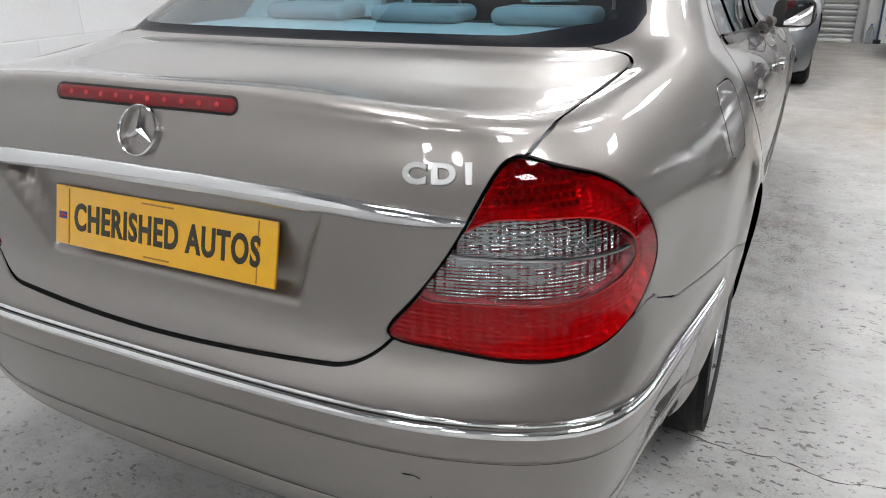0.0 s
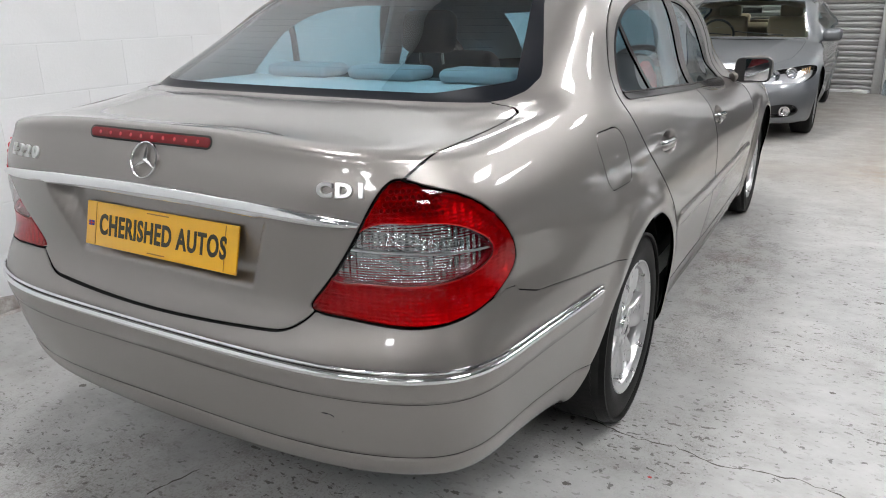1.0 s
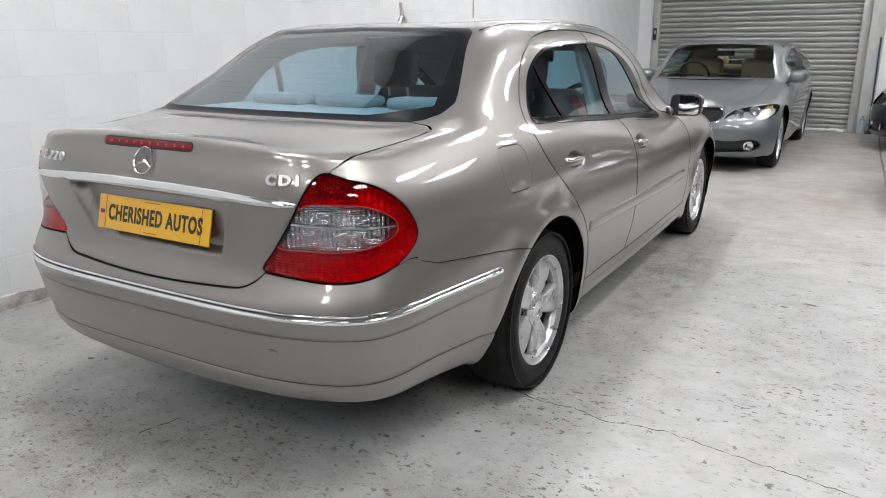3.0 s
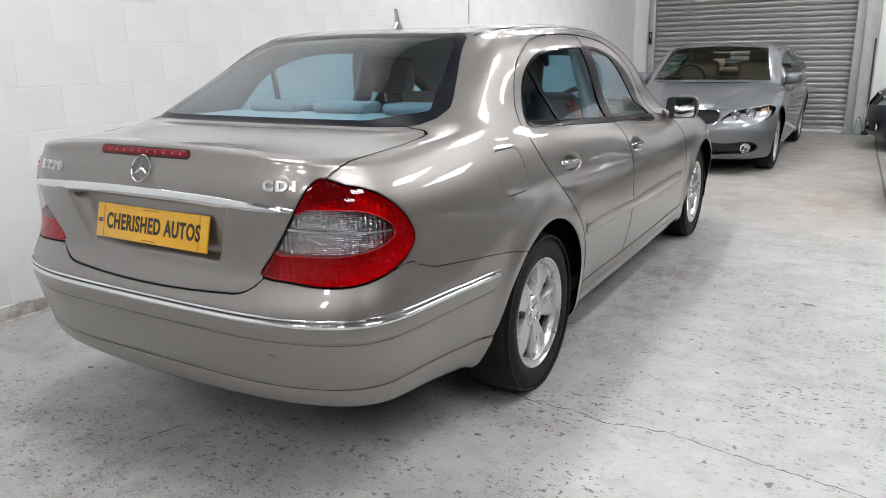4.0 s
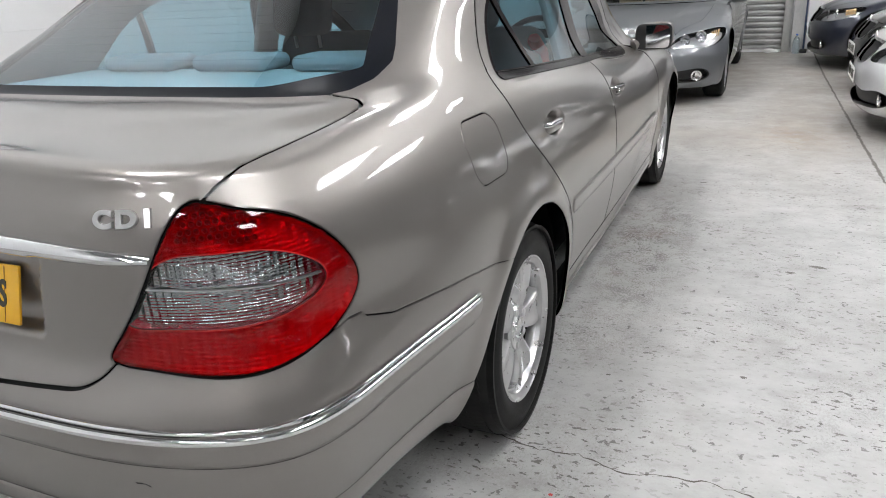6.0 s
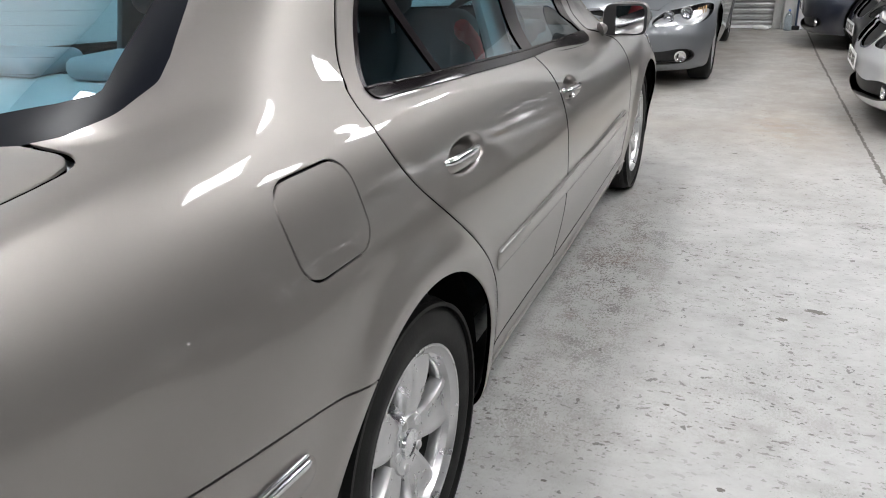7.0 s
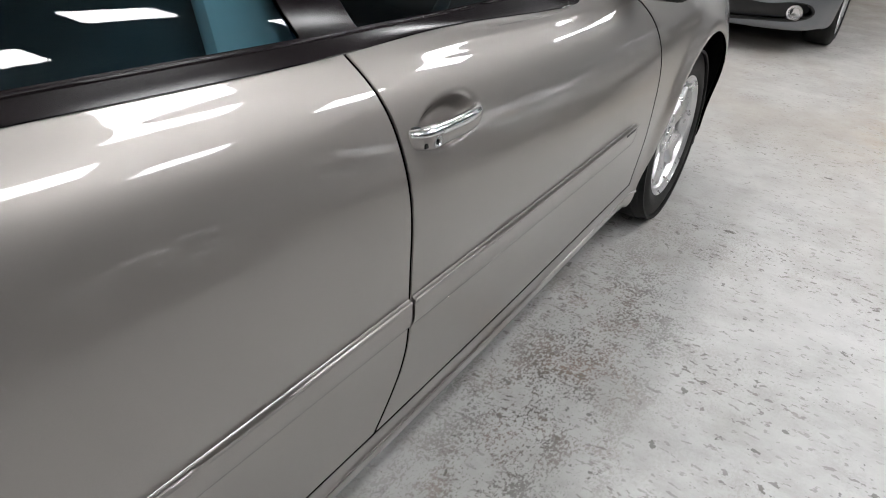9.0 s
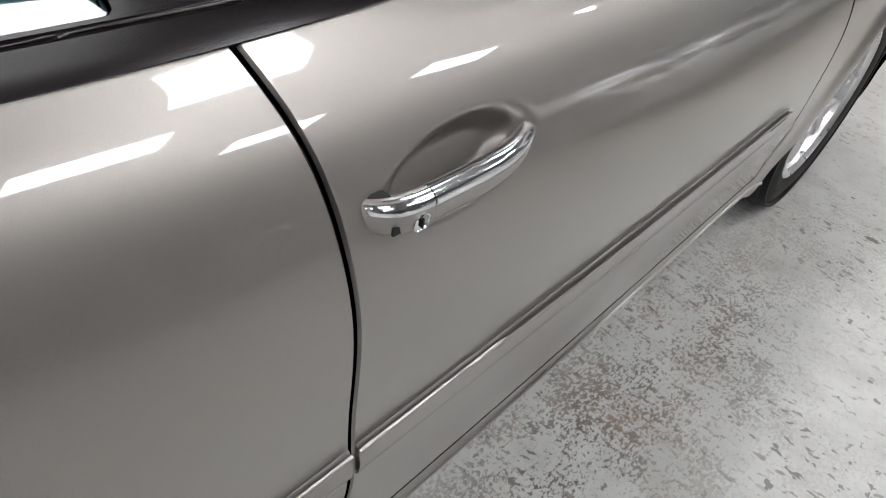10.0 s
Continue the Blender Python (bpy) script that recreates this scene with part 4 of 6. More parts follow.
def saloon_shape(p):
    x, y, z = np.abs(p[:, 0]), p[:, 1], p[:, 2]
    d = np.zeros(len(p))
    side = x > .6
    for yc in (0, 2.854):
        r = np.hypot(y - yc, z - .325)
        d += np.where(side & (z < .9), .016 * np.exp(-((r - .39) / .05) ** 2), 0)
    # the dished grips behind the handles
    for yc, zc in HANDLES:
        e = np.hypot((y - yc - .010) / .104, (z - zc - .007) / .038)
        d -= np.where(side, .026 * smoothstep((1.0 - e) / .50), 0)
    # the number plate's bay
    bay = polygon_field(x, z, [(-.5, .735), (.285, .742), (.352, .895), (-.5, .905)], .012)
    d -= np.where((y < -.9) & (z < .93), np.interp(z, [.72, .90], [.022, .050]) * smoothstep((-bay + .004) / .022), 0)
    return d


def carve(lines, step_u, step_v):
    """All panels of the right half."""
    out = {}
    s = shell(lines, step_u, step_v, saloon_shape)
    out["shell"] = s
    s = s.clip(-arch_field(s, 0))
    s = s.clip(-arch_field(s, 2.854))
    out["rear_window"], s = s.split(rear_glass_field)
    out["windscreen"], s = s.split(windscreen_field)
    out["glass"], s = s.split(dlo_field)
    lamp = rounded(TAIL_LAMP, 6)
    lamp_fn = lambda k: np.where((k.q > .3) & (k.q < 1.3), polygon_field(k.q, k.p[:, 2], lamp), .5)
    out["lamp"], s = s.split(lamp_fn, .007)
    out["boot_lid"], s = s.split(lid_field, .0075)
    out["bumper"], s = s.split(bumper_field, .004)
    flap = [(-.280, .884), (-.180, .884), (-.180, .945), (-.280, .945)]
    out["flap"], s = s.split(lambda k: on_side(k, polygon_field(k.p[:, 1], k.p[:, 2], flap, .046)), .0045)
    door, s = s.split(doors_field, .008)
    out["front_door"], out["rear_door"] = door.split(lambda k: left_of(k, DOOR_SPLIT_S), .009)
    out["frame"] = s
    return out


# near-black, so the shade behind the spokes is in the colour
MAT_BARREL = material("shaded_barrel", (0.014, 0.014, 0.013), 0.7)


def tyre_profile(r, w, rim):
    """Half across, radius."""
    h = w / 2
    return [(-h * .78, rim - .004), (-h * .92, rim + .010), (-h * 1.0, rim + .045), (-h * .98, r - .055), (-h * .86, r - .016), (-h * .74, r - .004), (-h * .5, r), (h * .5, r), (h * .74, r - .004), (h * .86, r - .016), (h * .98, r - .055), (h * 1.0, rim + .045), (h * .92, rim + .010), (h * .78, rim - .004)]


def spoke_mesh(r_hub, r_rim, n, k, w0, w1, x_hub, x_rim):
    """One broad spoke with a groove along it, from the hub to the rim; x is outwards."""
    bm = bmesh.new()
    a = 2 * math.pi * k / n + math.pi / 2
    rows = []
    for i in range(9):
        t = i / 8
        r = r_hub + (r_rim - r_hub) * t
        w = w0 + (w1 - w0) * t
        x = x_hub + (x_rim - x_hub) * t + .010 * math.sin(math.pi * t)
        groove = .006 * smoothstep(np.array([(t - .05) / .35]))[0]
        prof = [(-1.0, -.034), (-.97, -.010), (-.88, -.002), (-.72, .001), (-.54, -.15 * groove), (-.30, -.72 * groove), (0, -groove), (.30, -.72 * groove), (.54, -.15 * groove), (.72, .001), (.88, -.002), (.97, -.010), (1.0, -.034)]
        rows.append([bm.verts.new((x + d, math.cos(a) * r - math.sin(a) * u * w / 2, math.sin(a) * r + math.cos(a) * u * w / 2)) for u, d in prof])
    for p, q in zip(rows, rows[1:]):
        for i in range(len(p) - 1):
            bm.faces.new((p[i], p[i + 1], q[i + 1], q[i]))
    return bm


def road_wheel(parent, at, side, r=.325, w=.225, rim=.212, spokes=5, turn=0.0, blocks=True):
    """A wheel as a part of a car, with its tyre, rim and spokes. side: 1 looks to +x."""
    wheel = new("wheel")
    wheel.parent = parent
    wheel.matrix_basis = Matrix.Translation(at) @ Matrix.Rotation(turn, 4, "X") @ (Matrix() if side > 0 else Matrix.Rotation(math.pi, 4, "Z"))
    part("tyre", lathe(tyre_profile(r, w, rim), 72), MAT_RUBBER, wheel)
    h = w / 2
    part("barrel", lathe([(-h * .8, rim - .012), (h * .2, rim - .028), (h * .60, rim - .021)], 48), MAT_BARREL, wheel)
    part("rim", lathe([(h * .40, .186), (h * .60, .183), (h * .67, .186), (h * .66, rim - .020), (h * .80, rim - .014), (h * .86, rim - .002), (h * .92, rim + .003), (h * .92, rim + .008), (h * .80, rim + .008), (-h * .8, rim + .004)], 72), MAT_ALLOY, wheel)
    for k in range(spokes):
        part("spoke", spoke_mesh(.055, rim - .006, spokes, k, *((.066, .146) if spokes == 5 else (.030, .045)), h * .62, h * .68), MAT_ALLOY, wheel)
    hub = lathe([(h * .25, .075), (h * .60, .074), (h * .68, .066), (h * .66, .040), (h * .66, .0005)], 40)
    part("hub", hub, MAT_ALLOY, wheel)
    part("hub_cap", lathe([(h * .66, .034), (h * .72, .032), (h * .72, .028), (h * .70, .026), (h * .74, .004), (h * .74, .0005)], 32), MAT_CHROME, wheel)
    for k in range(5):
        a = 2 * math.pi * (k + .5) / 5 + math.pi / 2
        part("wheel_bolt", lathe([(h * .55, .012), (h * .70, .011), (h * .72, .008), (h * .72, .0005)], 12, centre=(0, math.cos(a) * .055, math.sin(a) * .055)), MAT_SATIN, wheel)
    part("brake_disc", lathe([(-.03, .05), (-.03, .150), (-.012, .150), (-.012, .05)], 40), MAT_BARREL, wheel)
    # black disc added for the dark in the spoke windows
    part("spoke_gap_shade", lathe([(-.06, .02), (-.06, rim - .02)], 40), MAT_GAP, wheel)
    if blocks:
        bm = bmesh.new()
        for ring, (x, dy) in enumerate(((-.085, .0), (-.045, .5), (.0, 0), (.045, .5), (.085, .0))):
            for k in range(90):
                a = 2 * math.pi * (k + dy) / 90
                m = Matrix.Rotation(a, 4, "X") @ Matrix.Translation((x, 0, r + (-.0040 if abs(x) < .08 else -.0150))) @ Matrix.Rotation(radians((14 if ring % 2 else -14) if abs(x) < .08 else 0), 4, "Z")
                vs = bmesh.ops.create_cube(bm, size=1, matrix=m @ Matrix.Diagonal((.036, 2 * math.pi * r / 90 * .985, .009, 1)))["verts"]
        tagged(part("tread", bm, MAT_RUBBER, wheel, smooth=False), kind="stuff")
    return wheel


def arch_liner(y, x_out=.868, x_in=.42, r=.40, ahead=.50):
    bm = bmesh.new()
    rows = []
    for x in (x_in, x_out):
        rows.append([bm.verts.new((x, y + math.cos(a) * r, .325 + math.sin(a) * r)) for a in np.linspace(-ahead, math.pi - .12, 40)])
    for i in range(39):
        bm.faces.new((rows[0][i], rows[0][i + 1], rows[1][i + 1], rows[1][i]))
    c = bm.verts.new((x_in, y, .325))
    for i in range(39):
        bm.faces.new((rows[0][i], rows[0][i + 1], c))
    return bm




# ---- the champagne saloon ----
SALOON_LINES = with_sharp_edges(SALOON)
fine = carve(SALOON_LINES, .0085, .0085)
plain = carve(SALOON_LINES, .0105, .0085)
other = {k: v.mirror() for k, v in plain.items()}


def left_fn(fn):
    """The same outline for the mirrored half."""
    return lambda s: fn(s.mirror())


saloon = thing("saloon_car", "champagne silver four-door saloon car parked on the concrete floor", "car")
skin_object("body_frame", [fine["frame"], other["frame"]], MAT_PAINT, saloon)
boot_lid = skin_object("boot_lid", [fine["boot_lid"], other["boot_lid"]], MAT_PAINT, saloon)
rear_bumper = skin_object("rear_bumper", [fine["bumper"], other["bumper"]], MAT_PAINT, saloon)
rear_door = skin_object("rear_door", [fine["rear_door"]], MAT_PAINT, saloon)
front_door = skin_object("front_door", [fine["front_door"]], MAT_PAINT, saloon)
skin_object("rear_door", [other["rear_door"]], MAT_PAINT, saloon)
skin_object("front_door", [other["front_door"]], MAT_PAINT, saloon)
skin_object("fuel_flap", [fine["flap"]], MAT_PAINT, saloon)
skin_object("side_panel", [other["flap"]], MAT_PAINT, saloon)


# rear window: a pane with a black printed border
def border_fn(s):
    return rear_glass_field(s) + .018 + .022 * smoothstep((s.p[:, 0] - .42) / .2)


pane_f, edge_f = fine["rear_window"].split(border_fn)
pane_o, edge_o = other["rear_window"].split(border_fn)
rear_window = skin_object("rear_window", [pane_f, pane_o], MAT_GLASS_REAR, saloon, "teal-tinted rear window", lip=.004)
skin_object("window_border", [edge_f, edge_o], MAT_FRIT, rear_window, "black printed border", lip=.004)
skin_object("windscreen", [fine["windscreen"], other["windscreen"]], MAT_GLASS, saloon, lip=.004)
heater = bmesh.new()
for k in range(13):
    z = 1.15 + k * .0185
    y = np.interp(z, [1.10, 1.262, 1.40], [-.535, -.225, .105])
    vs = [heater.verts.new((x, y + .05 * (abs(x) / .6) ** 2 + .012, z)) for x in np.linspace(-.5, .5, 17)]
    ws = [heater.verts.new((v.co.x, v.co.y, v.co.z + .00045)) for v in vs]
    for i in range(16):
        heater.faces.new((vs[i], vs[i + 1], ws[i + 1], ws[i]))
part("heating_wires", heater, MAT_INK, rear_window, smooth=False)


# side windows, with the black strip under them, the pillar between the doors and the quarter light's bar
def strip_low(s):
    y, z = s.p[:, 1], s.p[:, 2]
    foot = np.interp(y, [.035, .30, .65, 1.05, 1.45, 1.98], [1.038, 1.020, .998, .971, .946, .917])
    return z - foot - .025


def pillar(s):
    y, z = s.p[:, 1], s.p[:, 2]
    mid = np.interp(z, [.9, .97, 1.05, 1.42], [1.075, 1.07, 1.04, .925])
    return np.abs(y - mid - .005) - .058


def quarter_bar(s):
    y, z = s.p[:, 1], s.p[:, 2]
    mid = np.interp(z, [1.0, 1.35], [.405, .20])
    return np.abs(y - mid) - .017


def rim_fn(s):
    f = polygon_field(s.p[:, 1], s.p[:, 2], DLO_SMOOTH)
    foot = np.interp(s.p[:, 1], [.035, .30, .65, 1.05, 1.45, 1.98], [1.038, 1.020, .998, .971, .946, .917])
    # black rim widened in front, drawing the dark band reflected in that pane
    return -f - .014 - .050 * smoothstep((s.p[:, 1] - 1.25) / .3) * smoothstep((s.p[:, 2] - foot - .05) / .06)


def trim_fn(s):
    return union(union(strip_low(s), rim_fn(s)), union(pillar(s), quarter_bar(s)))


for s, fix in ((fine, lambda f: f), (other, left_fn)):
    trim, panes = s["glass"].split(fix(trim_fn))
    low, high = trim.split(fix(strip_low))
    skin_object("waist_strip", [low.moved(.004)], MAT_GLOSS_BLACK, saloon, "gloss black strip under the side windows", lip=.008)
    skin_object("window_frame", [high], MAT_GLOSS_BLACK, saloon, lip=.006)
    front_pane, rest = panes.split(fix(lambda k: 1.0 - k.p[:, 1]))
    quarter, rear_pane = rest.split(fix(lambda k: k.p[:, 1] - np.interp(k.p[:, 2], [1.0, 1.35], [.405, .20])))
    for p in (front_pane, rear_pane, quarter):
        skin_object("side_window", [p.moved(-.004)], MAT_GLASS, saloon, "teal-tinted side window", lip=.004)

# a slim bead on the strip
bead = lambda k: on_side(k, np.abs(strip_low(k) + .002) - .0022)
skin_object("strip_bead", raised([fine["glass"].moved(.004)], bead, .002, 2), MAT_GLOSS_BLACK, saloon, lip=0, weld=True)

# tail lamps: a red lens with a clear middle over fluted reflectors
clear_line = rounded(CLEAR_BIT, 6)
clear_fn = lambda k: polygon_field(np.abs(k.q), k.p[:, 2], clear_line)


def fluted(k, side):
    """The lamp's floor, pressed into cups, ribs and steps."""
    q, z = np.abs(k.q), k.p[:, 2]
    cups = np.sin(q * 2 * math.pi / .036) * np.sin((z + .4 * q) * 2 * math.pi / .036)
    up = smoothstep((z - .885) / .02)
    return -.022 + .0045 * cups * up 


for s, side in ((fine, 1), (other, -1)):
    clear, red = s["lamp"].split(clear_fn)
    lamp = skin_object("tail_lamp", [red], MAT_RED_LENS, saloon, "red tail lamp with a clear band", lip=.012)
    skin_object("clear_lens", [clear], MAT_CLEAR, lamp, "clear reversing and indicator lens", lip=0)
    skin_object("red_optics", [red.moved(fluted(red, side))], MAT_OPTIC_RED, lamp, lip=-.022)
    skin_object("clear_optics", [clear.moved(fluted(clear, side))], MAT_OPTIC, lamp, lip=0)
    bar = s["lamp"].clip(clear_fn(s["lamp"]) + .003)
    level = lambda k: k.p[:, 2] - .845 + .05 * (np.abs(k.q) - .72)
    bar = bar.clip(level(bar) - .0014)
    bar = bar.clip(-level(bar) - .0014)
    skin_object("lens_divider", [bar.moved(-.008)], MAT_SATIN, lamp, lip=.008)
    ring = s["lamp"].clip(clear_fn(s["lamp"]) - .0010)
    ring = ring.clip(-clear_fn(ring) - .0010)
    skin_object("lens_rim", [ring.moved(.0008)], MAT_RED, lamp, "thin red rim round the clear lens", lip=.004)
    # rows of small round cups under the top of the lens
    cups = bmesh.new()
    deep = red.moved(-.012)
    used = np.unique(np.concatenate([deep.quads.ravel(), np.array([i for f in deep.polys for i in f], int)]).astype(int))
    flat = np.stack([np.abs(deep.q[used]), deep.p[used, 2]], 1)
    room = np.maximum(polygon_field(flat[:, 0], flat[:, 1], rounded(TAIL_LAMP, 6)) + .012, .012 - clear_fn(deep)[used])
    for row in range(9):
        for col in range(18):
            spot = np.array((.58 + .0135 * (col + .5 * (row % 2)), .898 + .0115 * row))
            i = int(np.argmin(((flat - spot) ** 2).sum(1)))
            if room[i] > 0 or ((flat[i] - spot) ** 2).sum() > 1.2e-4 or spot[0] + .35 * (spot[1] - .9) > .80:
                continue
            at, out = Vector(deep.p[used[i]]), Vector(deep.n[used[i]])
            along = Vector((0, 0, 1)).cross(out).normalized() * side
            at = at + along * float(spot[0] - flat[i, 0]) + out.cross(along) * float(spot[1] - flat[i, 1]) * side
            e1 = out.orthogonal().normalized()
            e2 = out.cross(e1)
            rings = [[cups.verts.new(at + out * h + (e1 * math.cos(a) + e2 * math.sin(a)) * r) for a in np.linspace(0, 2 * math.pi, 8, endpoint=False)] for h, r in ((.004, .0052), (-.001, .0036))]
            for k in range(8):
                cups.faces.new((rings[0][k], rings[0][(k + 1) % 8], rings[1][(k + 1) % 8], rings[1][k]))
            cups.faces.new(rings[1])
    tagged(part("lamp_cups", cups, MAT_BRAKE, lamp, "dark red cups under the lens"), kind="stuff")


# near-black skin for the shade behind the panels, open at the glass, the lamps and the wheels
lamp_line = rounded(TAIL_LAMP, 6)


def inner_skin(s, low):
    k = s["shell"]
    for fn in (rear_glass_field, windscreen_field, dlo_field):
        k = k.clip(-(fn(k) + .012))
    k = k.clip(-np.where((k.q > .3) & (k.q < 1.3), polygon_field(k.q, k.p[:, 2], lamp_line), .5))
    k = k.clip(-arch_field(k, 0, r=.385))
    k = k.clip(-arch_field(k, 2.854, r=.385))
    k = k.clip(k.p[:, 2] - 1.0) if low else k.clip(1.0 - k.p[:, 2])
    return k.moved(-.018 if low else -.022)


skin_object("gap_shade_shell", [inner_skin(plain, True), inner_skin(plain, True).mirror()], MAT_GAP, saloon, lip=0)
skin_object("headlining", [inner_skin(plain, False), inner_skin(plain, False).mirror()], MAT_LINING, saloon, lip=0)
for y in (0, 2.854):
    for side in (1, -1):
        road_wheel(saloon, (side * (.776 if y == 0 else .757), y, .320), side, r=.320, w=.210, turn=.35 if y else .9, blocks=True)
    liner = arch_liner(y, .85, ahead=.42) if y == 0 else arch_liner(y, .82, ahead=.05)
    part("arch_liner", liner, MAT_LINER, saloon)
    part("arch_liner", arch_liner(y, -.82, -.42, ahead=.05), MAT_LINER, saloon)
for y, z in ((.385, .19), (3.25, .19)):
    part("mud_flap", box((.79, y + .005, z + .035), (.10, .012, .13), .004), MAT_LINER, saloon)
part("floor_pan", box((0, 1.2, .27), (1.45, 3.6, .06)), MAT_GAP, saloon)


# mouldings
def bump_strip(lo, hi, end):
    """A band round the rear between two heights, with round ends on the sides."""
    mid, half = (lo + hi) / 2, (hi - lo) / 2
    def fn(k):
        y, z = k.p[:, 1], k.p[:, 2]
        over = np.maximum(y - (end - half), 0)
        return np.where(y < end + .1, np.hypot(over, z - mid) - half, .5)
    return fn


guard = bump_strip(.540, .612, -.385)
skin_object("bumper_moulding", raised([fine["bumper"], other["bumper"]], guard, .004, 4), MAT_PAINT, rear_bumper, lip=0, weld=True)
lifted = [fine["bumper"].moved(.003), other["bumper"].moved(.003)]
skin_object("chrome_strip", raised(lifted, bump_strip(.586, .601, -.40), .006, 3), MAT_CHROME, rear_bumper, "chrome strip on the bumper", lip=0, weld=True)
skin_object("upper_chrome_rib", raised(lifted, bump_strip(.6055, .6135, -.405), .004, 3), MAT_CHROME, rear_bumper, "thin chrome rib over the strip", lip=0, weld=True)
skin_object("strip_groove", raised(lifted, bump_strip(.602, .605, -.40), .0012, 2), MAT_GAP, rear_bumper, lip=0, weld=True)


def thin_line(half, middle, width, end):
    """A narrow dark line round one half of the bumper: a joint, or the lip's crease shade."""
    k = half.clip(half.p[:, 1] - end)
    k = k.clip(middle(k) - width - k.p[:, 2])
    k = k.clip(k.p[:, 2] - middle(k) - width)
    return [k.moved(.0011)]


lip_height = lambda k: .3865 - .02 * smoothstep((k.p[:, 1] + .9) / .6)
for half in (fine["bumper"], other["bumper"]):
    skin_object("bumper_seam", thin_line(half, lambda k: .5368 + 0 * k.p[:, 2], .0007, -.42), MAT_GAP, rear_bumper, lip=0)
    # dark line laid on for the shade along the lip's crease
    skin_object("lip_crease_shade", thin_line(half, lip_height, .0010, -.27), MAT_GAP, rear_bumper, lip=0)
for half in (fine["bumper"], other["bumper"]):
    lip_fn = lambda k: np.where(k.p[:, 1] < -.25, k.p[:, 2] - (.384 - .02 * smoothstep((k.p[:, 1] + .9) / .6)), .5)
    skin_object("bumper_lip", raised([half], lip_fn, .011, 4), MAT_PAINT, rear_bumper, lip=0, weld=True)
hook = lambda k: union(polygon_field(k.p[:, 0], k.p[:, 2], [(.468, .487), (.527, .4915), (.527, .4942), (.468, .4897)]), polygon_field(k.p[:, 0], k.p[:, 2], [(.526, .4935), (.528, .4935), (.545, .446), (.5425, .446)]))
skin_object("hook_cover_line", raised([fine["bumper"]], hook, .0016, 2), MAT_GAP, rear_bumper, lip=0, weld=True)


def door_band(top, bottom, y0, y1):
    def fn(k):
        y, z = k.p[:, 1], k.p[:, 2]
        hi, lo = np.interp(y, [.4, 2.4], top), np.interp(y, [.4, 2.4], bottom)
        mid, half = (hi + lo) / 2, (hi - lo) / 2
        over = np.maximum(np.maximum(y0 + half - y, y - y1 + half), 0)
        return on_side(k, np.hypot(over, z - mid) - half)
    return fn


for name, panel, y0, y1 in (("rear", "rear_door", .405, 1.13), ("front", "front_door", 1.06, 2.20)):
    parent = rear_door if name == "rear" else front_door
    band = door_band((.607, .577), (.548, .508), y0, y1)
    skin_object("door_moulding", raised([fine[panel]], band, .007, 4), MAT_PAINT, parent, lip=0, weld=True)
    rib = door_band((.604, .574), (.594, .564), y0 + .01, y1 - .01)
    skin_object("moulding_rib", raised([fine[panel].moved(.005)], rib, .004, 3), MAT_PAINT, parent, "rib along the moulding", lip=0, weld=True)
badge = door_band((.574, .573), (.562, .561), 2.09, 2.17)
skin_object("trim_badge", raised([fine["front_door"].moved(.0072)], badge, .0008, 2), MAT_GAP, front_door, "small dark badge on the moulding", lip=0, weld=True)
sill_line = lambda k: on_side(k, np.where((k.p[:, 1] > .40) & (k.p[:, 1] < 2.50), np.abs(k.p[:, 2] - .268) - .004, .5))
skin_object("sill_bead", raised([fine["frame"]], sill_line, .004, 3), MAT_PAINT, saloon, lip=0, weld=True)


# boot: chrome bar, plate, brake lamp, badge, letters
def bar_fn(k):
    x, z = k.p[:, 0], k.p[:, 2]
    mid = .926 - .016 * (x / .56) ** 2
    half = .0155 * np.clip(1 - (np.abs(x) / .605) ** 8, 0, 1) ** .5 - .0005
    return np.where(k.p[:, 1] < -.9, np.abs(z - mid) - half, .5)


lid = [fine["boot_lid"], other["boot_lid"]]
skin_object("chrome_bar", raised(lid, bar_fn, .014, 5), MAT_CHROME, boot_lid, "broad chrome bar over the plate", lip=0, weld=True)
seam_fn = lambda k: np.where((k.p[:, 1] < -.9) & (np.abs(k.p[:, 0]) > .52), np.abs(k.p[:, 2] - .9085) - .0016, .5)
for half in lid:
    skin_object("lid_seam", raised([half], seam_fn, .0006, 2), MAT_GAP, boot_lid, lip=0, weld=True)
brake_fn = lambda k: np.where(k.p[:, 1] < -.90, polygon_field(k.p[:, 0], k.p[:, 2], [(-.186, 1.0415), (.194, 1.0415), (.194, 1.0425), (-.186, 1.0425)], .0105), .5)
rim_of_lamp = lambda k: brake_fn(k) - .0035
brake = skin_object("brake_lamp", raised(lid, brake_fn, .0030, 4), MAT_BRAKE_LENS, boot_lid, "long thin dark red brake lamp", lip=0, weld=True)
skin_object("brake_lamp_rim", raised(lid, rim_of_lamp, .0016, 3), MAT_GAP, brake, "black rim round the brake lamp", lip=0, weld=True)


def on_lid(x, z, out=0.0):
    """The place and lean of a small thing on the boot lid's face."""
    skin = lid[0] if x > 0 else lid[1]
    d = np.hypot(skin.p[:, 0] - x, skin.p[:, 2] - z) + np.where(skin.p[:, 1] < -.8, 0, 9)
    near = np.argsort(d)[:4]
    n = Vector(skin.n[near].mean(0)).normalized()
    p, base = Vector((x, 0, z)), Vector(skin.p[near].mean(0))
    p.y = base.y - (n.x * (x - base.x) + n.z * (z - base.z)) / n.y
    back = -n
    side = back.cross(Vector((0, 0, 1))).normalized()
    m = Matrix((side, back, side.cross(back))).transposed().to_4x4()
    m.translation = p + n * out
    return m


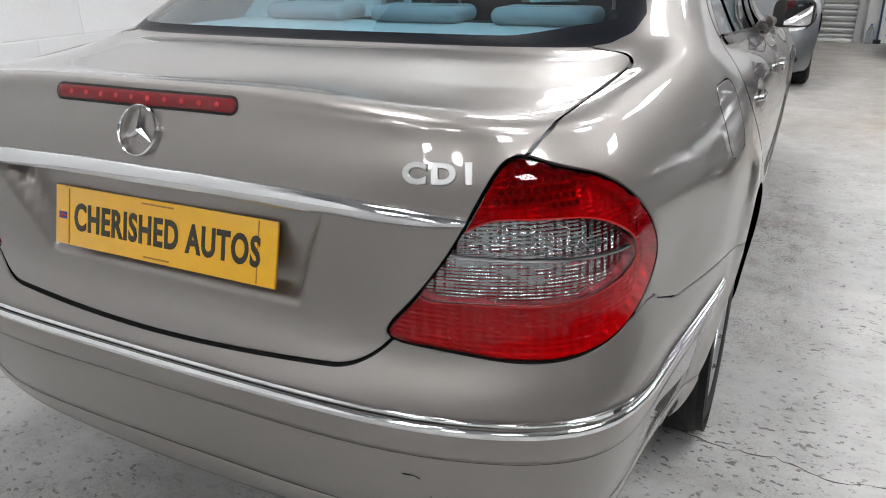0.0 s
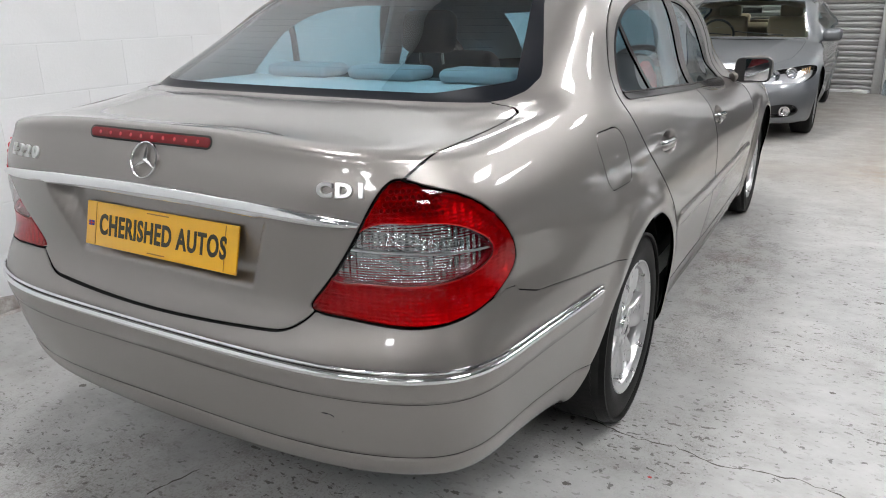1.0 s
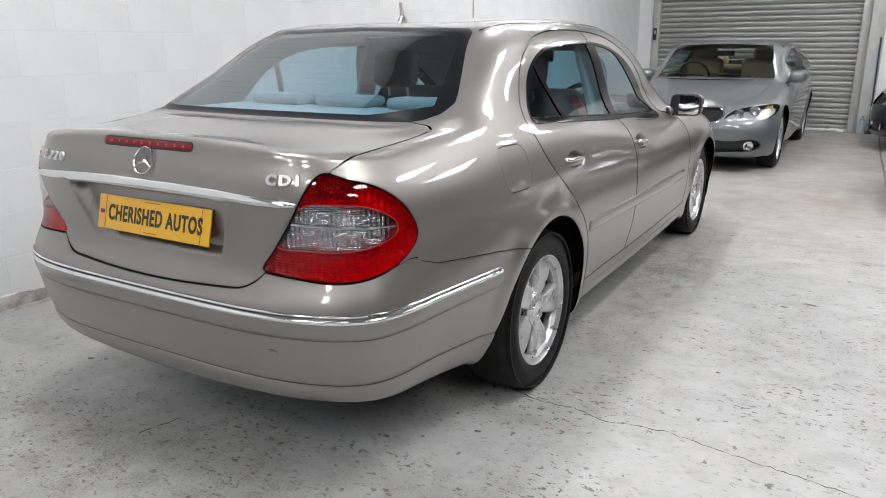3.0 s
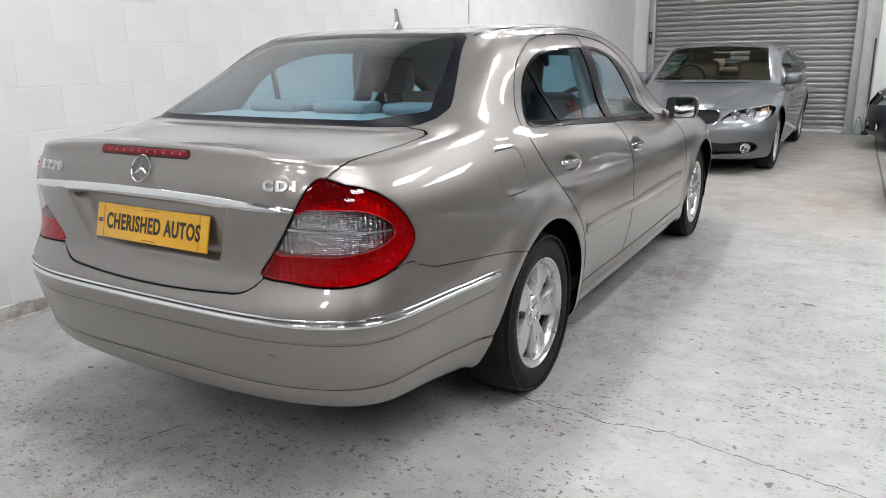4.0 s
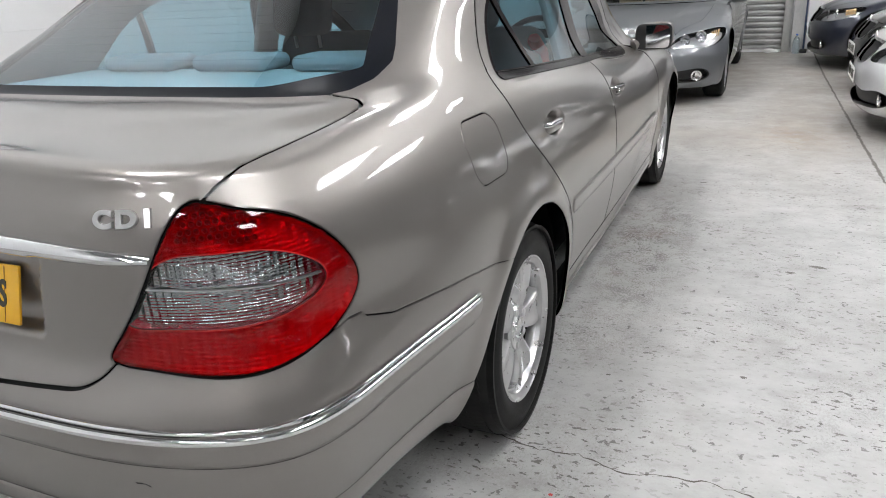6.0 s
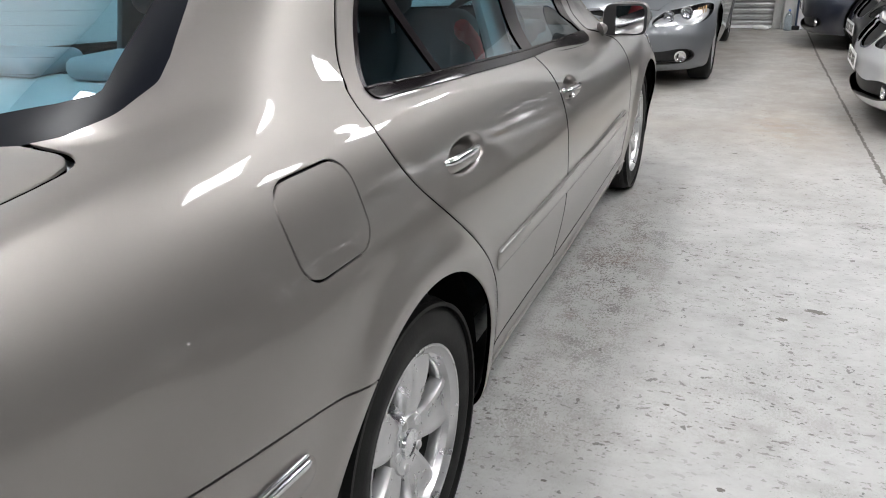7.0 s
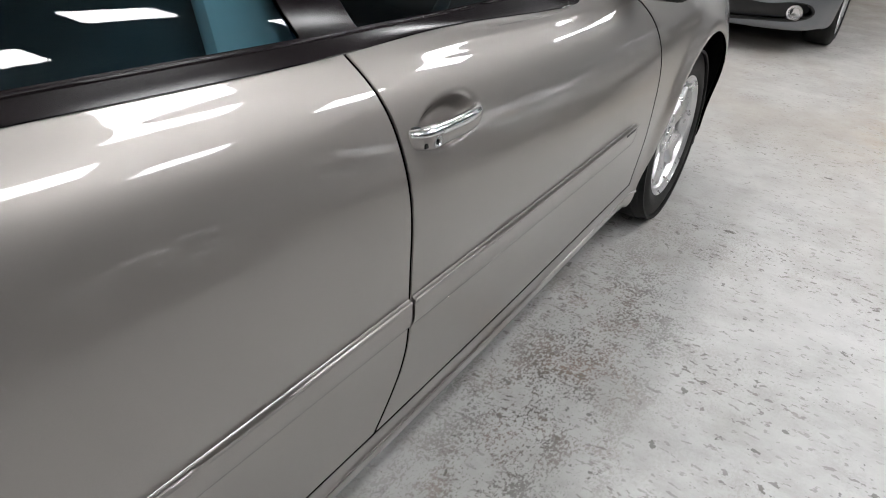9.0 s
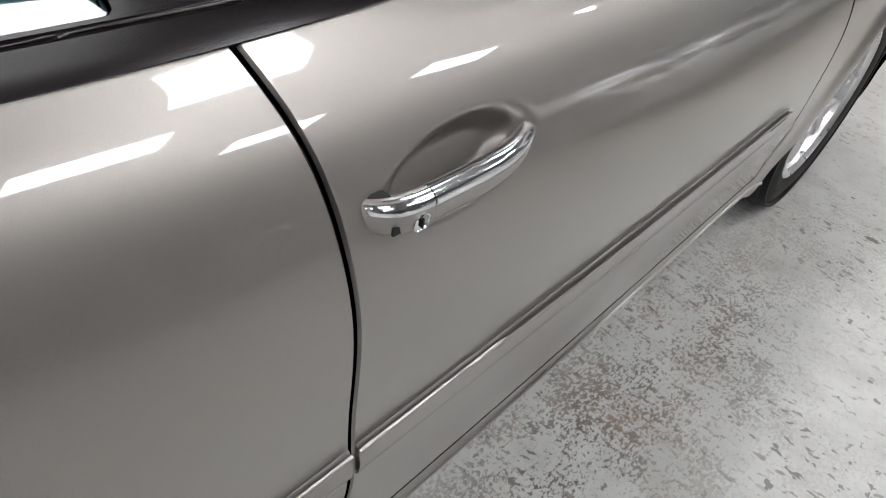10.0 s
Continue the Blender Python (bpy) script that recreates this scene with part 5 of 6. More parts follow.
for k in range(10):
    spot = lathe([(-.0012, .0046), (-.0016, .0030), (-.0018, .0003)], 10, "Y")
    part("lamp_spot", spot, MAT_BRAKE_SPOT, brake).matrix_basis = on_lid(-.158 + .0362 * k, 1.042, .0028)

plate = new("number_plate")
plate.parent = boot_lid
plate.matrix_basis = pose(.002, -1.077, .808, -14)
tagged(plate, "yellow rear plate with black dealer lettering")
part("plate_board", box((0, 0, 0), (.52, .006, .111), .002), MAT_PLATE_Y, plate)
words = lettering("CHERISHED AUTOS", .0670, .0012, .8, 0, .0021, 1.12)
wide, tall = (max(v.co[i] for v in words.verts) - min(v.co[i] for v in words.verts) for i in (0, 2))
middle = [(max(v.co[i] for v in words.verts) + min(v.co[i] for v in words.verts)) / 2 for i in (0, 2)]
for v in words.verts:
    v.co.x, v.co.z = (v.co.x - middle[0]) * .436 / wide, (v.co.z - middle[1]) * .053 / tall
bmesh.ops.translate(words, vec=(.010, -.0038, .001), verts=words.verts)
part("plate_letters", words, MAT_INK, plate, "black capital letters", smooth=False)
for x, z, w, h in ((0, .0475, .075, .0028), (0, -.0475, .06, .0028), (-.2225, 0, .0016, .105), (.2225, 0, .0016, .105)):
    part("print_bar", box((x, -.0036, z), (w, .0008, h)), MAT_INK_BROWN, plate, smooth=False)
flag = bmesh.new()
add_box(flag, (-.239, -.0036, 0), (.020, .0008, .013))
part("blue_mark", flag, MAT_BLUE, plate, smooth=False)
flag = bmesh.new()
add_box(flag, (-.239, -.0042, 0), (.020, .0008, .0028))
add_box(flag, (-.239, -.0042, 0), (.0028, .0008, .013))
part("red_mark", flag, MAT_RED, plate, smooth=False)

badge_ring = new("badge")
badge_ring.parent = boot_lid
badge_ring.matrix_basis = on_lid(.012, .992, .002)
part("ring", lathe([(.0, .0385), (-.006, .0390), (-.008, .0405), (-.006, .0425), (.0, .0430)], 56, "Y", closed=True), MAT_CHROME, badge_ring)
star = bmesh.new()
hubv = star.verts.new((0, -.008, 0))
for k in range(3):
    a = radians(90 + 120 * k)
    tip = star.verts.new((math.cos(a) * .0395, -.003, math.sin(a) * .0395))
    l = star.verts.new((math.cos(a + 1.047) * .0062, -.002, math.sin(a + 1.047) * .0062))
    r = star.verts.new((math.cos(a - 1.047) * .0062, -.002, math.sin(a - 1.047) * .0062))
    star.faces.new((hubv, l, tip))
    star.faces.new((hubv, tip, r))
part("spokes", star, MAT_CHROME, badge_ring, smooth=False)

def boot_letters(text, places, z):
    """Raised letters, each on the curve of the boot lid."""
    word = new("model_letters")
    word.parent = boot_lid
    tagged(word, "raised chrome letters")
    for c, x in zip(text, places):
        ob = part("letter", lettering(c, .0390, .0060, 1.22, .0009, .0014, 1.22), MAT_SATIN, word)
        ob.matrix_basis = on_lid(x, z, .002)


boot_letters("CDI", (.516, .554, .586), .973)
boot_letters("E220", (-.508, -.474, -.440, -.406), .974)


# door handles: a bowed grip over a dished hollow, with a bright upper edge
def grip_place(t, yc, zc, x0):
    """How far out, along and up the grip's middle line runs, and half its height."""
    blunt = 2.6 if t > 0 else 7
    half = .0175 * (1 - (.40 * abs(t) ** 3 if t > 0 else .30 * abs(t) ** 6))
    return x0 + .025 * (1 - abs(t) ** blunt) - .005, yc + t * .108, zc + .001 - .005 * t, half


def grip_bar(yc, zc, x0, t0, t1, grow=0.0, steps=22):
    bm = bmesh.new()
    rows = []
    for i in range(steps + 1):
        t = t0 + (t1 - t0) * i / steps
        out, y, z, half = grip_place(t, yc, zc, x0)
        row = []
        for k in range(16):
            a = 2 * math.pi * k / 16
            c, n = math.cos(a), math.sin(a)
            row.append(bm.verts.new((out + (.011 + grow) * math.copysign(abs(c) ** .8, c), y, z + (half + grow) * math.copysign(abs(n) ** .8, n))))
        rows.append(row)
    for p, q in zip(rows, rows[1:]):
        for k in range(16):
            bm.faces.new((p[k], p[(k + 1) % 16], q[(k + 1) % 16], q[k]))
    bm.faces.new(rows[0][::-1])
    bm.faces.new(rows[-1])
    return bm


def bright_edge(yc, zc, x0, t0, t1, steps=22):
    """A chrome band along the upper edge of the grip."""
    bm = bmesh.new()
    rows = []
    for i in range(steps + 1):
        t = t0 + (t1 - t0) * i / steps
        out, y, z, half = grip_place(t, yc, zc, x0)
        rows.append([bm.verts.new((out + .0018 + .0102 * math.cos(a), y, z + half * .50 + half * .56 * math.sin(a))) for a in np.linspace(0, 2 * math.pi, 12, endpoint=False)])
    for p, q in zip(rows, rows[1:]):
        for k in range(12):
            bm.faces.new((p[k], p[(k + 1) % 12], q[(k + 1) % 12], q[k]))
    bm.faces.new(rows[0][::-1])
    bm.faces.new(rows[-1])
    return bm


def door_handle(parent, yc, zc, x0, lock):
    start = -.50 if lock else -1.0
    handle = part("door_handle", grip_bar(yc, zc, x0, start, 1.0), MAT_PAINT, parent, "bowed handle with a chrome upper edge")
    part("chrome_edge", bright_edge(yc, zc, x0, start, .99), MAT_CHROME, handle)
    if lock:
        part("lock_cap", grip_bar(yc, zc, x0, -1.02, -.515, .0012, 14), MAT_PAINT, handle)
        part("cap_edge", bright_edge(yc, zc, x0, -.99, -.52, 12), MAT_CHROME, handle, "chrome upper half of the lock cap")
        part("cap_seal", grip_bar(yc, zc, x0 - .007, -1.045, -.80, .0018, 8), MAT_GAP, handle, "black seal round the cap")
        out, y, z, half = grip_place(-.64, yc, zc, x0)
        part("key_barrel", lathe([(0, .0090), (.0025, .0090), (.003, .0078), (.0015, .0070), (.0015, .0004)], 24, centre=(out + .0105, y, z - .004)), MAT_CHROME, handle)
        part("key_slot", box((out + .0132, y, z - .004), (.002, .0018, .009)), MAT_GAP, handle)
        out, y, z, half = grip_place(-.83, yc, zc, x0)
        part("sensor_window", box((out + .0112, y, z - .007), (.003, .009, .008), .0008), MAT_GAP, handle)
    return handle


door_handle(rear_door, *HANDLES[0], .861, False)
door_handle(front_door, *HANDLES[1], .872, True)


# door mirrors
def mirror_shell(side):
    bm = bmesh.new()
    bmesh.ops.create_uvsphere(bm, u_segments=28, v_segments=18, radius=1)
    for v in bm.verts:
        x, y, z = v.co
        sx = math.copysign(abs(x) ** .62, x)
        sz = math.copysign(abs(z) ** .62, z)
        v.co = (sx * .098, (max(y, -.25) * .11), sz * .072 - .012 * sx * (1 if side > 0 else -1) * -.5)
    bmesh.ops.translate(bm, vec=(side * .878, 2.19, .968), verts=bm.verts)
    return bm


for side in (1, -1):
    mirror = part("door_mirror", mirror_shell(side), MAT_PAINT, saloon, "body-coloured door mirror")
    rim = rounded([(-.084, -.058), (0, -.064), (.084, -.056), (.092, 0), (.084, .056), (0, .064), (-.080, .056), (-.092, .0)], 6)
    bm = prism([(a, b) for a, b in rim], .016, .003)
    bmesh.ops.translate(bm, vec=(side * .878, 2.153, .968), verts=bm.verts)
    part("mirror_rim", bm, MAT_BLACK, mirror)
    bm = prism([(a * .90, b * .88) for a, b in rim], .004)
    bmesh.ops.transform(bm, matrix=Matrix.Translation((side * .878, 2.149, .968)) @ Matrix.Rotation(radians(-6 * side), 4, "Z"), verts=bm.verts)
    part("mirror_glass", bm, MAT_MIRROR, mirror, smooth=False)
    foot = tube([(side * .775, 2.16, .925), (side * .80, 2.18, .935), (side * .84, 2.20, .945)], [.03, .026, .03], 12)
    part("mirror_foot", foot, MAT_PAINT, mirror)

# aerial, roof seams
aerial = prism([(-.035, 0), (.04, 0), (.020, .018), (.006, .030), (-.006, .084), (-.016, .086), (-.010, .028)], .018, .004)
ob = part("aerial", aerial, MAT_SATIN, saloon, "short grey roof aerial")
ob.matrix_basis = pose(.005, .36, 1.428, 0, 0, 90)
ditch = lambda k: np.where((k.p[:, 2] > 1.37) & (k.p[:, 1] > .08) & (k.p[:, 1] < 1.75), np.abs(np.abs(k.p[:, 0]) - np.interp(k.p[:, 1], [.05, .2, .4, .7, 1.1, 1.6], [.53, .548, .560, .570, .574, .556])) - .005, .5)
for half in (fine["frame"], other["frame"]):
    skin_object("roof_seam", raised([half], ditch, .002, 2), MAT_GLOSS_BLACK, saloon, lip=0, weld=True)


# ---- the saloon's cabin ----
def cushion(centre, size, bevel, tilt=0.0):
    bm = bmesh.new()
    add_box(bm, (0, 0, 0), size, bevel, seg=4)
    bmesh.ops.transform(bm, matrix=Matrix.Translation(centre) @ Matrix.Rotation(radians(tilt), 4, "X"), verts=bm.verts)
    return bm


part("parcel_shelf", box((0, -.27, 1.072), (1.24, .46, .02), .008), MAT_SHELF, saloon, "pale grey parcel shelf")
for x in (-.36, 0, .36):
    part("rear_headrest", cushion((x, -.05, 1.105), (.27, .15, .045), .022), MAT_HEADREST, saloon, "low padded rear headrest")
part("rear_seat_back", cushion((0, .04, .80), (1.26, .16, .56), .05, -18), MAT_SEAT, saloon)
part("rear_seat_base", cushion((0, .38, .52), (1.26, .56, .18), .06), MAT_SEAT, saloon)
for x in (.37, -.37):
    part("front_seat_back", cushion((x, .98, .82), (.50, .15, .60), .06, -17), MAT_SEAT, saloon)
    part("front_seat_base", cushion((x, 1.35, .50), (.50, .52, .18), .06), MAT_SEAT, saloon)
    part("front_headrest", cushion((x, .84, 1.205), (.27, .11, .19), .05, -10), MAT_SEAT_DARK, saloon, "dark padded headrest")
    stems = tube([(x - .06, .86, 1.06), (x - .06, .845, 1.16)], .007)
    part("headrest_stem", stems, MAT_SATIN, saloon)
    part("headrest_stem", tube([(x + .06, .86, 1.06), (x + .06, .845, 1.16)], .007), MAT_SATIN, saloon)
part("dashboard", cushion((0, 2.12, .80), (1.40, .50, .26), .08), MAT_BLACK, saloon)
part("dash_cowl", cushion((.37, 1.98, .93), (.38, .22, .10), .04), MAT_BLACK, saloon)
wheel_rim = lathe([(math.cos(a) * .015, .185 + math.sin(a) * .015) for a in np.linspace(0, 2 * math.pi, 10, endpoint=False)], 40, "Y", closed=True)
bmesh.ops.transform(wheel_rim, matrix=Matrix.Translation((.37, 1.72, .93)) @ Matrix.Rotation(radians(-25), 4, "X"), verts=wheel_rim.verts)
part("steering_wheel", wheel_rim, MAT_BLACK, saloon)
# a red rounded shape beside the front seat back
part("red_shape", tube([(.60, .98, 1.07), (.585, 1.03, 1.02), (.57, 1.08, .96), (.55, 1.14, .88), (.54, 1.19, .80)], [.022, .050, .062, .055, .04], 12), MAT_DULL_RED, saloon, "red rounded shape at the front seat's edge")
for side in (1, -1):
    part("pillar_lining", box((side * .665, .99, 1.16), (.03, .16, .44), .012, Matrix.Rotation(radians(-16 * side), 3, "Y")), MAT_LINING, saloon)
    part("door_card", box((side * .715, .95, .68), (.04, 1.7, .46), .015), MAT_SEAT, saloon)
part("rear_view_mirror", cushion((0, 1.86, 1.26), (.24, .03, .07), .012), MAT_BLACK, saloon)


# ---- the other parked cars: one shell of a different saloon, nose rounder and lower ----
def compact_lines():
    """The second saloon's feature lines: a shorter tail and wheelbase, a low nose with a long bonnet."""
    out = {}
    nose = {  # last four stations: front corner inwards, as (x, y, z)
        "under": ((.75, 2.78, .20), (.64, 3.22, .17), (.36, 3.38, .17), (0, 3.42, .17)),
        "bottom": ((.84, 2.78, .21), (.75, 3.28, .185), (.42, 3.46, .18), (0, 3.50, .18)),
        "crease": ((.86, 2.78, .30), (.77, 3.30, .25), (.43, 3.49, .24), (0, 3.53, .24)),
        "seam": ((.886, 2.78, .45), (.79, 3.30, .40), (.445, 3.49, .39), (0, 3.53, .39)),
        "strip": ((.89, 2.78, .52), (.795, 3.29, .48), (.45, 3.485, .47), (0, 3.53, .47)),
        "bumper_top": ((.889, 2.78, .57), (.79, 3.27, .53), (.445, 3.47, .525), (0, 3.515, .525)),
        "shelf": ((.884, 2.78, .62), (.785, 3.24, .585), (.44, 3.44, .58), (0, 3.49, .58)),
        "mid": ((.872, 2.77, .70), (.772, 3.17, .645), (.43, 3.39, .645), (0, 3.44, .65)),
        "brow": ((.85, 2.74, .765), (.74, 3.08, .70), (.41, 3.31, .71), (0, 3.37, .715)),
        "lip": ((.80, 2.66, .815), (.69, 2.92, .765), (.38, 3.12, .785), (0, 3.18, .79)),
        "deck": ((.765, 2.54, .85), (.64, 2.72, .825), (.35, 2.88, .845), (0, 2.93, .85)),
        "deck_mid": ((.745, 2.36, .885), (.63, 2.50, .885), (.34, 2.60, .90), (0, 2.64, .905)),
        "waist": ((.725, 2.16, .915), (.61, 2.28, .93), (.33, 2.36, .945), (0, 2.39, .95)),
        "glass": ((.665, 1.90, 1.10), (.575, 1.99, 1.12), (.32, 2.06, 1.14), (0, 2.08, 1.145)),
        "roof_edge": ((.605, 1.56, 1.300), (.525, 1.64, 1.325), (.30, 1.69, 1.352), (0, 1.71, 1.358)),
        "rail": ((.55, 1.49, 1.338), (.46, 1.57, 1.350), (.265, 1.61, 1.370), (0, 1.63, 1.374)),
        "crown": ((.30, 1.43, 1.378), (.26, 1.48, 1.38), (.16, 1.51, 1.382), (0, 1.52, 1.384)),
        "centre": ((0, 1.37, 1.388), (0, 1.40, 1.388), (0, 1.42, 1.387), (0, 1.43, 1.387)),
    }
    for k, v in SALOON.items():
        a = v.copy()
        a[:, 1] = np.where(a[:, 1] < 0, a[:, 1] * .92, a[:, 1] * .94)
        a[:10, 2] = np.where(a[:10, 2] > 1.25, a[:10, 2] - {"crown": .085, "centre": .09, "rail": .075}.get(k, .055), a[:10, 2])
        a[10:] = nose[k]
        if k in ("glass", "roof_edge", "rail", "waist"):
            a[:, 0] *= 1.05
        out[k] = a
    return out


COMPACT = compact_lines()
BASE = 2.76
MAT_AMBER = material("pale_amber_plastic", (0.80, 0.55, 0.30), 0.2, 0.5)
NOSE_LAMP = rounded([(.385, .572), (.50, .554), (.66, .558), (.80, .586), (.850, .645), (.836, .700), (.66, .696), (.50, .668), (.42, .628)], 5)
KIDNEY = rounded([(.030, .560), (.08, .520), (.26, .524), (.345, .560), (.372, .628), (.33, .686), (.14, .696), (.045, .686)], 5)
LOW_GRILLE = rounded([(-.20, .226), (.40, .222), (.66, .238), (.750, .290), (.71, .350), (.55, .352), (.40, .342), (-.20, .342)], 4)


def nose_part(f):
    return lambda s: np.where(s.p[:, 1] > 2.75, f(np.abs(s.p[:, 0]), s.p[:, 2], s), .5)


def compact_shape(p):
    x, y, z = np.abs(p[:, 0]), p[:, 1], p[:, 2]
    d = np.zeros(len(p))
    for yc in (0, BASE):
        r = np.hypot(y - yc, z - .325)
        d += np.where((x > .6) & (z < .8), .014 * np.exp(-((r - .38) / .05) ** 2), 0)
    # two creases along the bonnet, and a groove along the flank
    ridge = np.interp(y, [2.2, 3.3], [.55, .30])
    d += np.where((y > 2.2) & (z > .66), .010 * smoothstep((ridge - x + .03) / .06), 0)
    d += np.where((x > .6) & (y < 2.7) & (y > -.8), -.010 * np.exp(-((z - .80) / .02) ** 2), 0)
    return d


def hood_fn(s):
    x, y, z = np.abs(s.p[:, 0]), s.p[:, 1], s.p[:, 2]
    side = np.interp(y, [2.1, 2.6, 3.0, 3.35], [.68, .66, .60, .42])
    low = np.interp(x, [0, .3, .45, .8], [.688, .688, .676, .71])
    f = meet(x - side, low - z)
    return np.where(y > 2.1, meet(f, z - .93), .5)


def glass_front(s):
    z, x, y = s.p[:, 2], np.abs(s.p[:, 0]), s.p[:, 1]
    return np.where(y > 1.45, polygon_field(x, z, [(-.4, .972), (.665, .955), (.556, 1.300), (-.4, 1.348)], .012), .5)


def side_glass(s):
    g = np.array(DLO_SMOOTH) * (.94, 1)
    g[:, 0] = np.where(g[:, 0] > 1, 1 + (g[:, 0] - 1) * 1.13, g[:, 0])
    g[:, 1] = np.where(g[:, 1] > 1.05, 1.05 + (g[:, 1] - 1.05) * .80, g[:, 1])
    return on_side(s, polygon_field(s.p[:, 1], s.p[:, 2], g))


def bars_plate(parent, at, turn, mat):
    """A number plate whose characters are plain bars."""
    plate = new("number_plate")
    plate.parent = parent
    plate.matrix_basis = pose(*at, 0, 0, turn)
    part("plate_board", box((0, 0, 0), (.52, .006, .111), .002), mat, plate)
    for x in (-.19, -.12, -.05, .05, .12, .19):
        part("plate_bar", box((x, -.004, 0), (.038, .002, .066)), MAT_INK, plate, smooth=False)


def parked_car(name, label, paint_mat, m, step=.03, detail=True, seats=None, spokes=10, high=1.0):
    car = thing(name, label, "car", m @ Matrix.Diagonal((1, 1, high, 1)), group="parked cars")
    s = shell(COMPACT, step, step * .8, compact_shape)
    full = s
    s = s.clip(-arch_field(s, 0, .325, .36)).clip(-arch_field(s.clip(-arch_field(s, 0, .325, .36)), BASE, .325, .36))
    got = {}
    for key, fn, gap in (("windscreen", glass_front, 0), ("rear_window", rear_glass_field, 0), ("glass", side_glass, 0),
                         ("lamp", nose_part(lambda x, z, k: polygon_field(x, z, NOSE_LAMP)), .006),
                         ("kidney", nose_part(lambda x, z, k: polygon_field(x, z, KIDNEY)), .002),
                         ("intake", nose_part(lambda x, z, k: polygon_field(x, z, LOW_GRILLE)), 0),
                         ("bonnet", hood_fn, .006)):
        got[key], s = s.split(fn, gap)
    halves = lambda k: [k, k.mirror()]
    skin_object("body", halves(s), paint_mat, car)
    skin_object("bonnet", halves(got["bonnet"]), paint_mat, car)
    skin_object("windscreen", halves(got["windscreen"]), MAT_SCREEN, car, lip=.004)
    skin_object("rear_window", halves(got["rear_window"]), MAT_SCREEN, car, lip=.004)
    for side in (got["glass"], got["glass"].mirror()):
        skin_object("side_window", [side], MAT_GLASS, car, lip=.004)
    skin_object("lower_grille", [k.moved(-.05) for k in halves(got["intake"])], MAT_BLACK, car, lip=0)
    skin_object("intake_lip", halves(got["intake"].clip(-(polygon_field(got["intake"].p[:, 0], got["intake"].p[:, 2], LOW_GRILLE) + .006))), MAT_BLACK, car, lip=.05)
    for side, kid, lamp_skin in ((1, got["kidney"], got["lamp"]), (-1, got["kidney"].mirror(), got["lamp"].mirror())):
        grille = skin_object("grille", [kid.moved(-.02)], MAT_GAP, car, "dark grille in a chrome ring", lip=0)
        ring = raised([kid.moved(.001)], lambda k: -polygon_field(np.abs(k.p[:, 0]), k.p[:, 2], KIDNEY) - .012, .004, 2)
        skin_object("grille_ring", ring, MAT_CHROME, grille, lip=.02)
        lamp = skin_object("headlamp", [lamp_skin], MAT_CLEAR, car, "clear headlamp", lip=.02)
        skin_object("lamp_bowl", [lamp_skin.moved(-.055)], MAT_BOWL, lamp, lip=0)
        for x, z, r in ((.505, .622, .042), (.645, .642, .046)):
            y = np.interp(x, [.45, .79], [3.40, 3.20]) - .035
            ring = lathe([(.0, r * 1.12), (.012, r * 1.18), (.016, r), (.004, r * .86), (-.008, r * .55), (-.014, .0006)], 28, "Y", (side * x, y, z))
            part("lamp_ring", ring, MAT_LAMP_CHROME, lamp)
            part("lamp_lens", lathe([(-.006, r * .80), (.012, r * .62), (.02, r * .3), (.022, .0006)], 24, "Y", (side * x, y, z)), MAT_CLEAR, lamp)
        for k in range(4):
            part("indicator_rib", box((side * (.735 + .018 * k), 3.155 - .026 * k, .652 + .005 * k), (.012, .03, .062), .004), MAT_AMBER, lamp)
        fog = lathe([(.0, .052), (.014, .050), (.012, .040), (-.012, .028), (-.014, .0006)], 26, "Y", (side * .635, 3.385, .288))
        part("fog_lamp", fog, MAT_LAMP_CHROME, car)
        mirror = part("door_mirror", mirror_shell(side), paint_mat, car)
        mirror.location = (side * .02, -.28, -.01)
        part("mirror_foot", tube([(side * .76, 1.90, .91), (side * .83, 1.92, .93)], .022, 10), MAT_BLACK, mirror).location = (-side * .02, .28, .01)
    for y in (0, BASE):
        for side in (1, -1):
            road_wheel(car, (side * .765, y, .316), side, r=.316, w=.215, rim=.222, spokes=spokes, turn=.2, blocks=False)
        part("arch_liner", arch_liner(y, .80, .45, .37, .1), MAT_LINER, car)
        part("arch_liner", arch_liner(y, -.80, -.45, .37, .1), MAT_LINER, car)
    inner = full.clip(-(glass_front(full) + .01))
    for fn in (rear_glass_field, side_glass):
        inner = inner.clip(-(fn(inner) + .01))
    inner = inner.clip(-arch_field(inner, 0, .325, .37))
    inner = inner.clip(-arch_field(inner, BASE, .325, .37))
    inner = inner.clip(nose_part(lambda x, z, k: -polygon_field(x, z, NOSE_LAMP, .01))(inner) * np.where(inner.p[:, 1] > 2.75, 1, -1))
    # near-black skin, for the shade behind the panel gaps
    skin_object("gap_shade_shell", halves(inner.clip(inner.p[:, 2] - .90).moved(-.07)), MAT_GAP, car, lip=0)
    cabin = inner.clip(.93 - inner.p[:, 2])
    cabin = cabin.clip(cabin.p[:, 1] - 1.72)
    skin_object("headlining", halves(cabin.moved(-.03)), MAT_BEIGE if seats else MAT_GAP, car, lip=0)
    # black box fills the nose, for the shade behind its openings
    part("engine_bay", box((0, 2.62, .50), (1.2, 1.1, .40)), MAT_GAP, car)
    part("floor_pan", box((0, 1.2, .26), (1.4, 3.4, .06)), MAT_GAP, car)
    part("dashboard", cushion((0, 2.0, .80), (1.36, .40, .22), .07), MAT_BLACK, car)
    for x in (.36, -.36):
        part("front_seat", cushion((x, .95, .84), (.48, .15, .62), .06, -14), seats or MAT_SEAT_DARK, car)
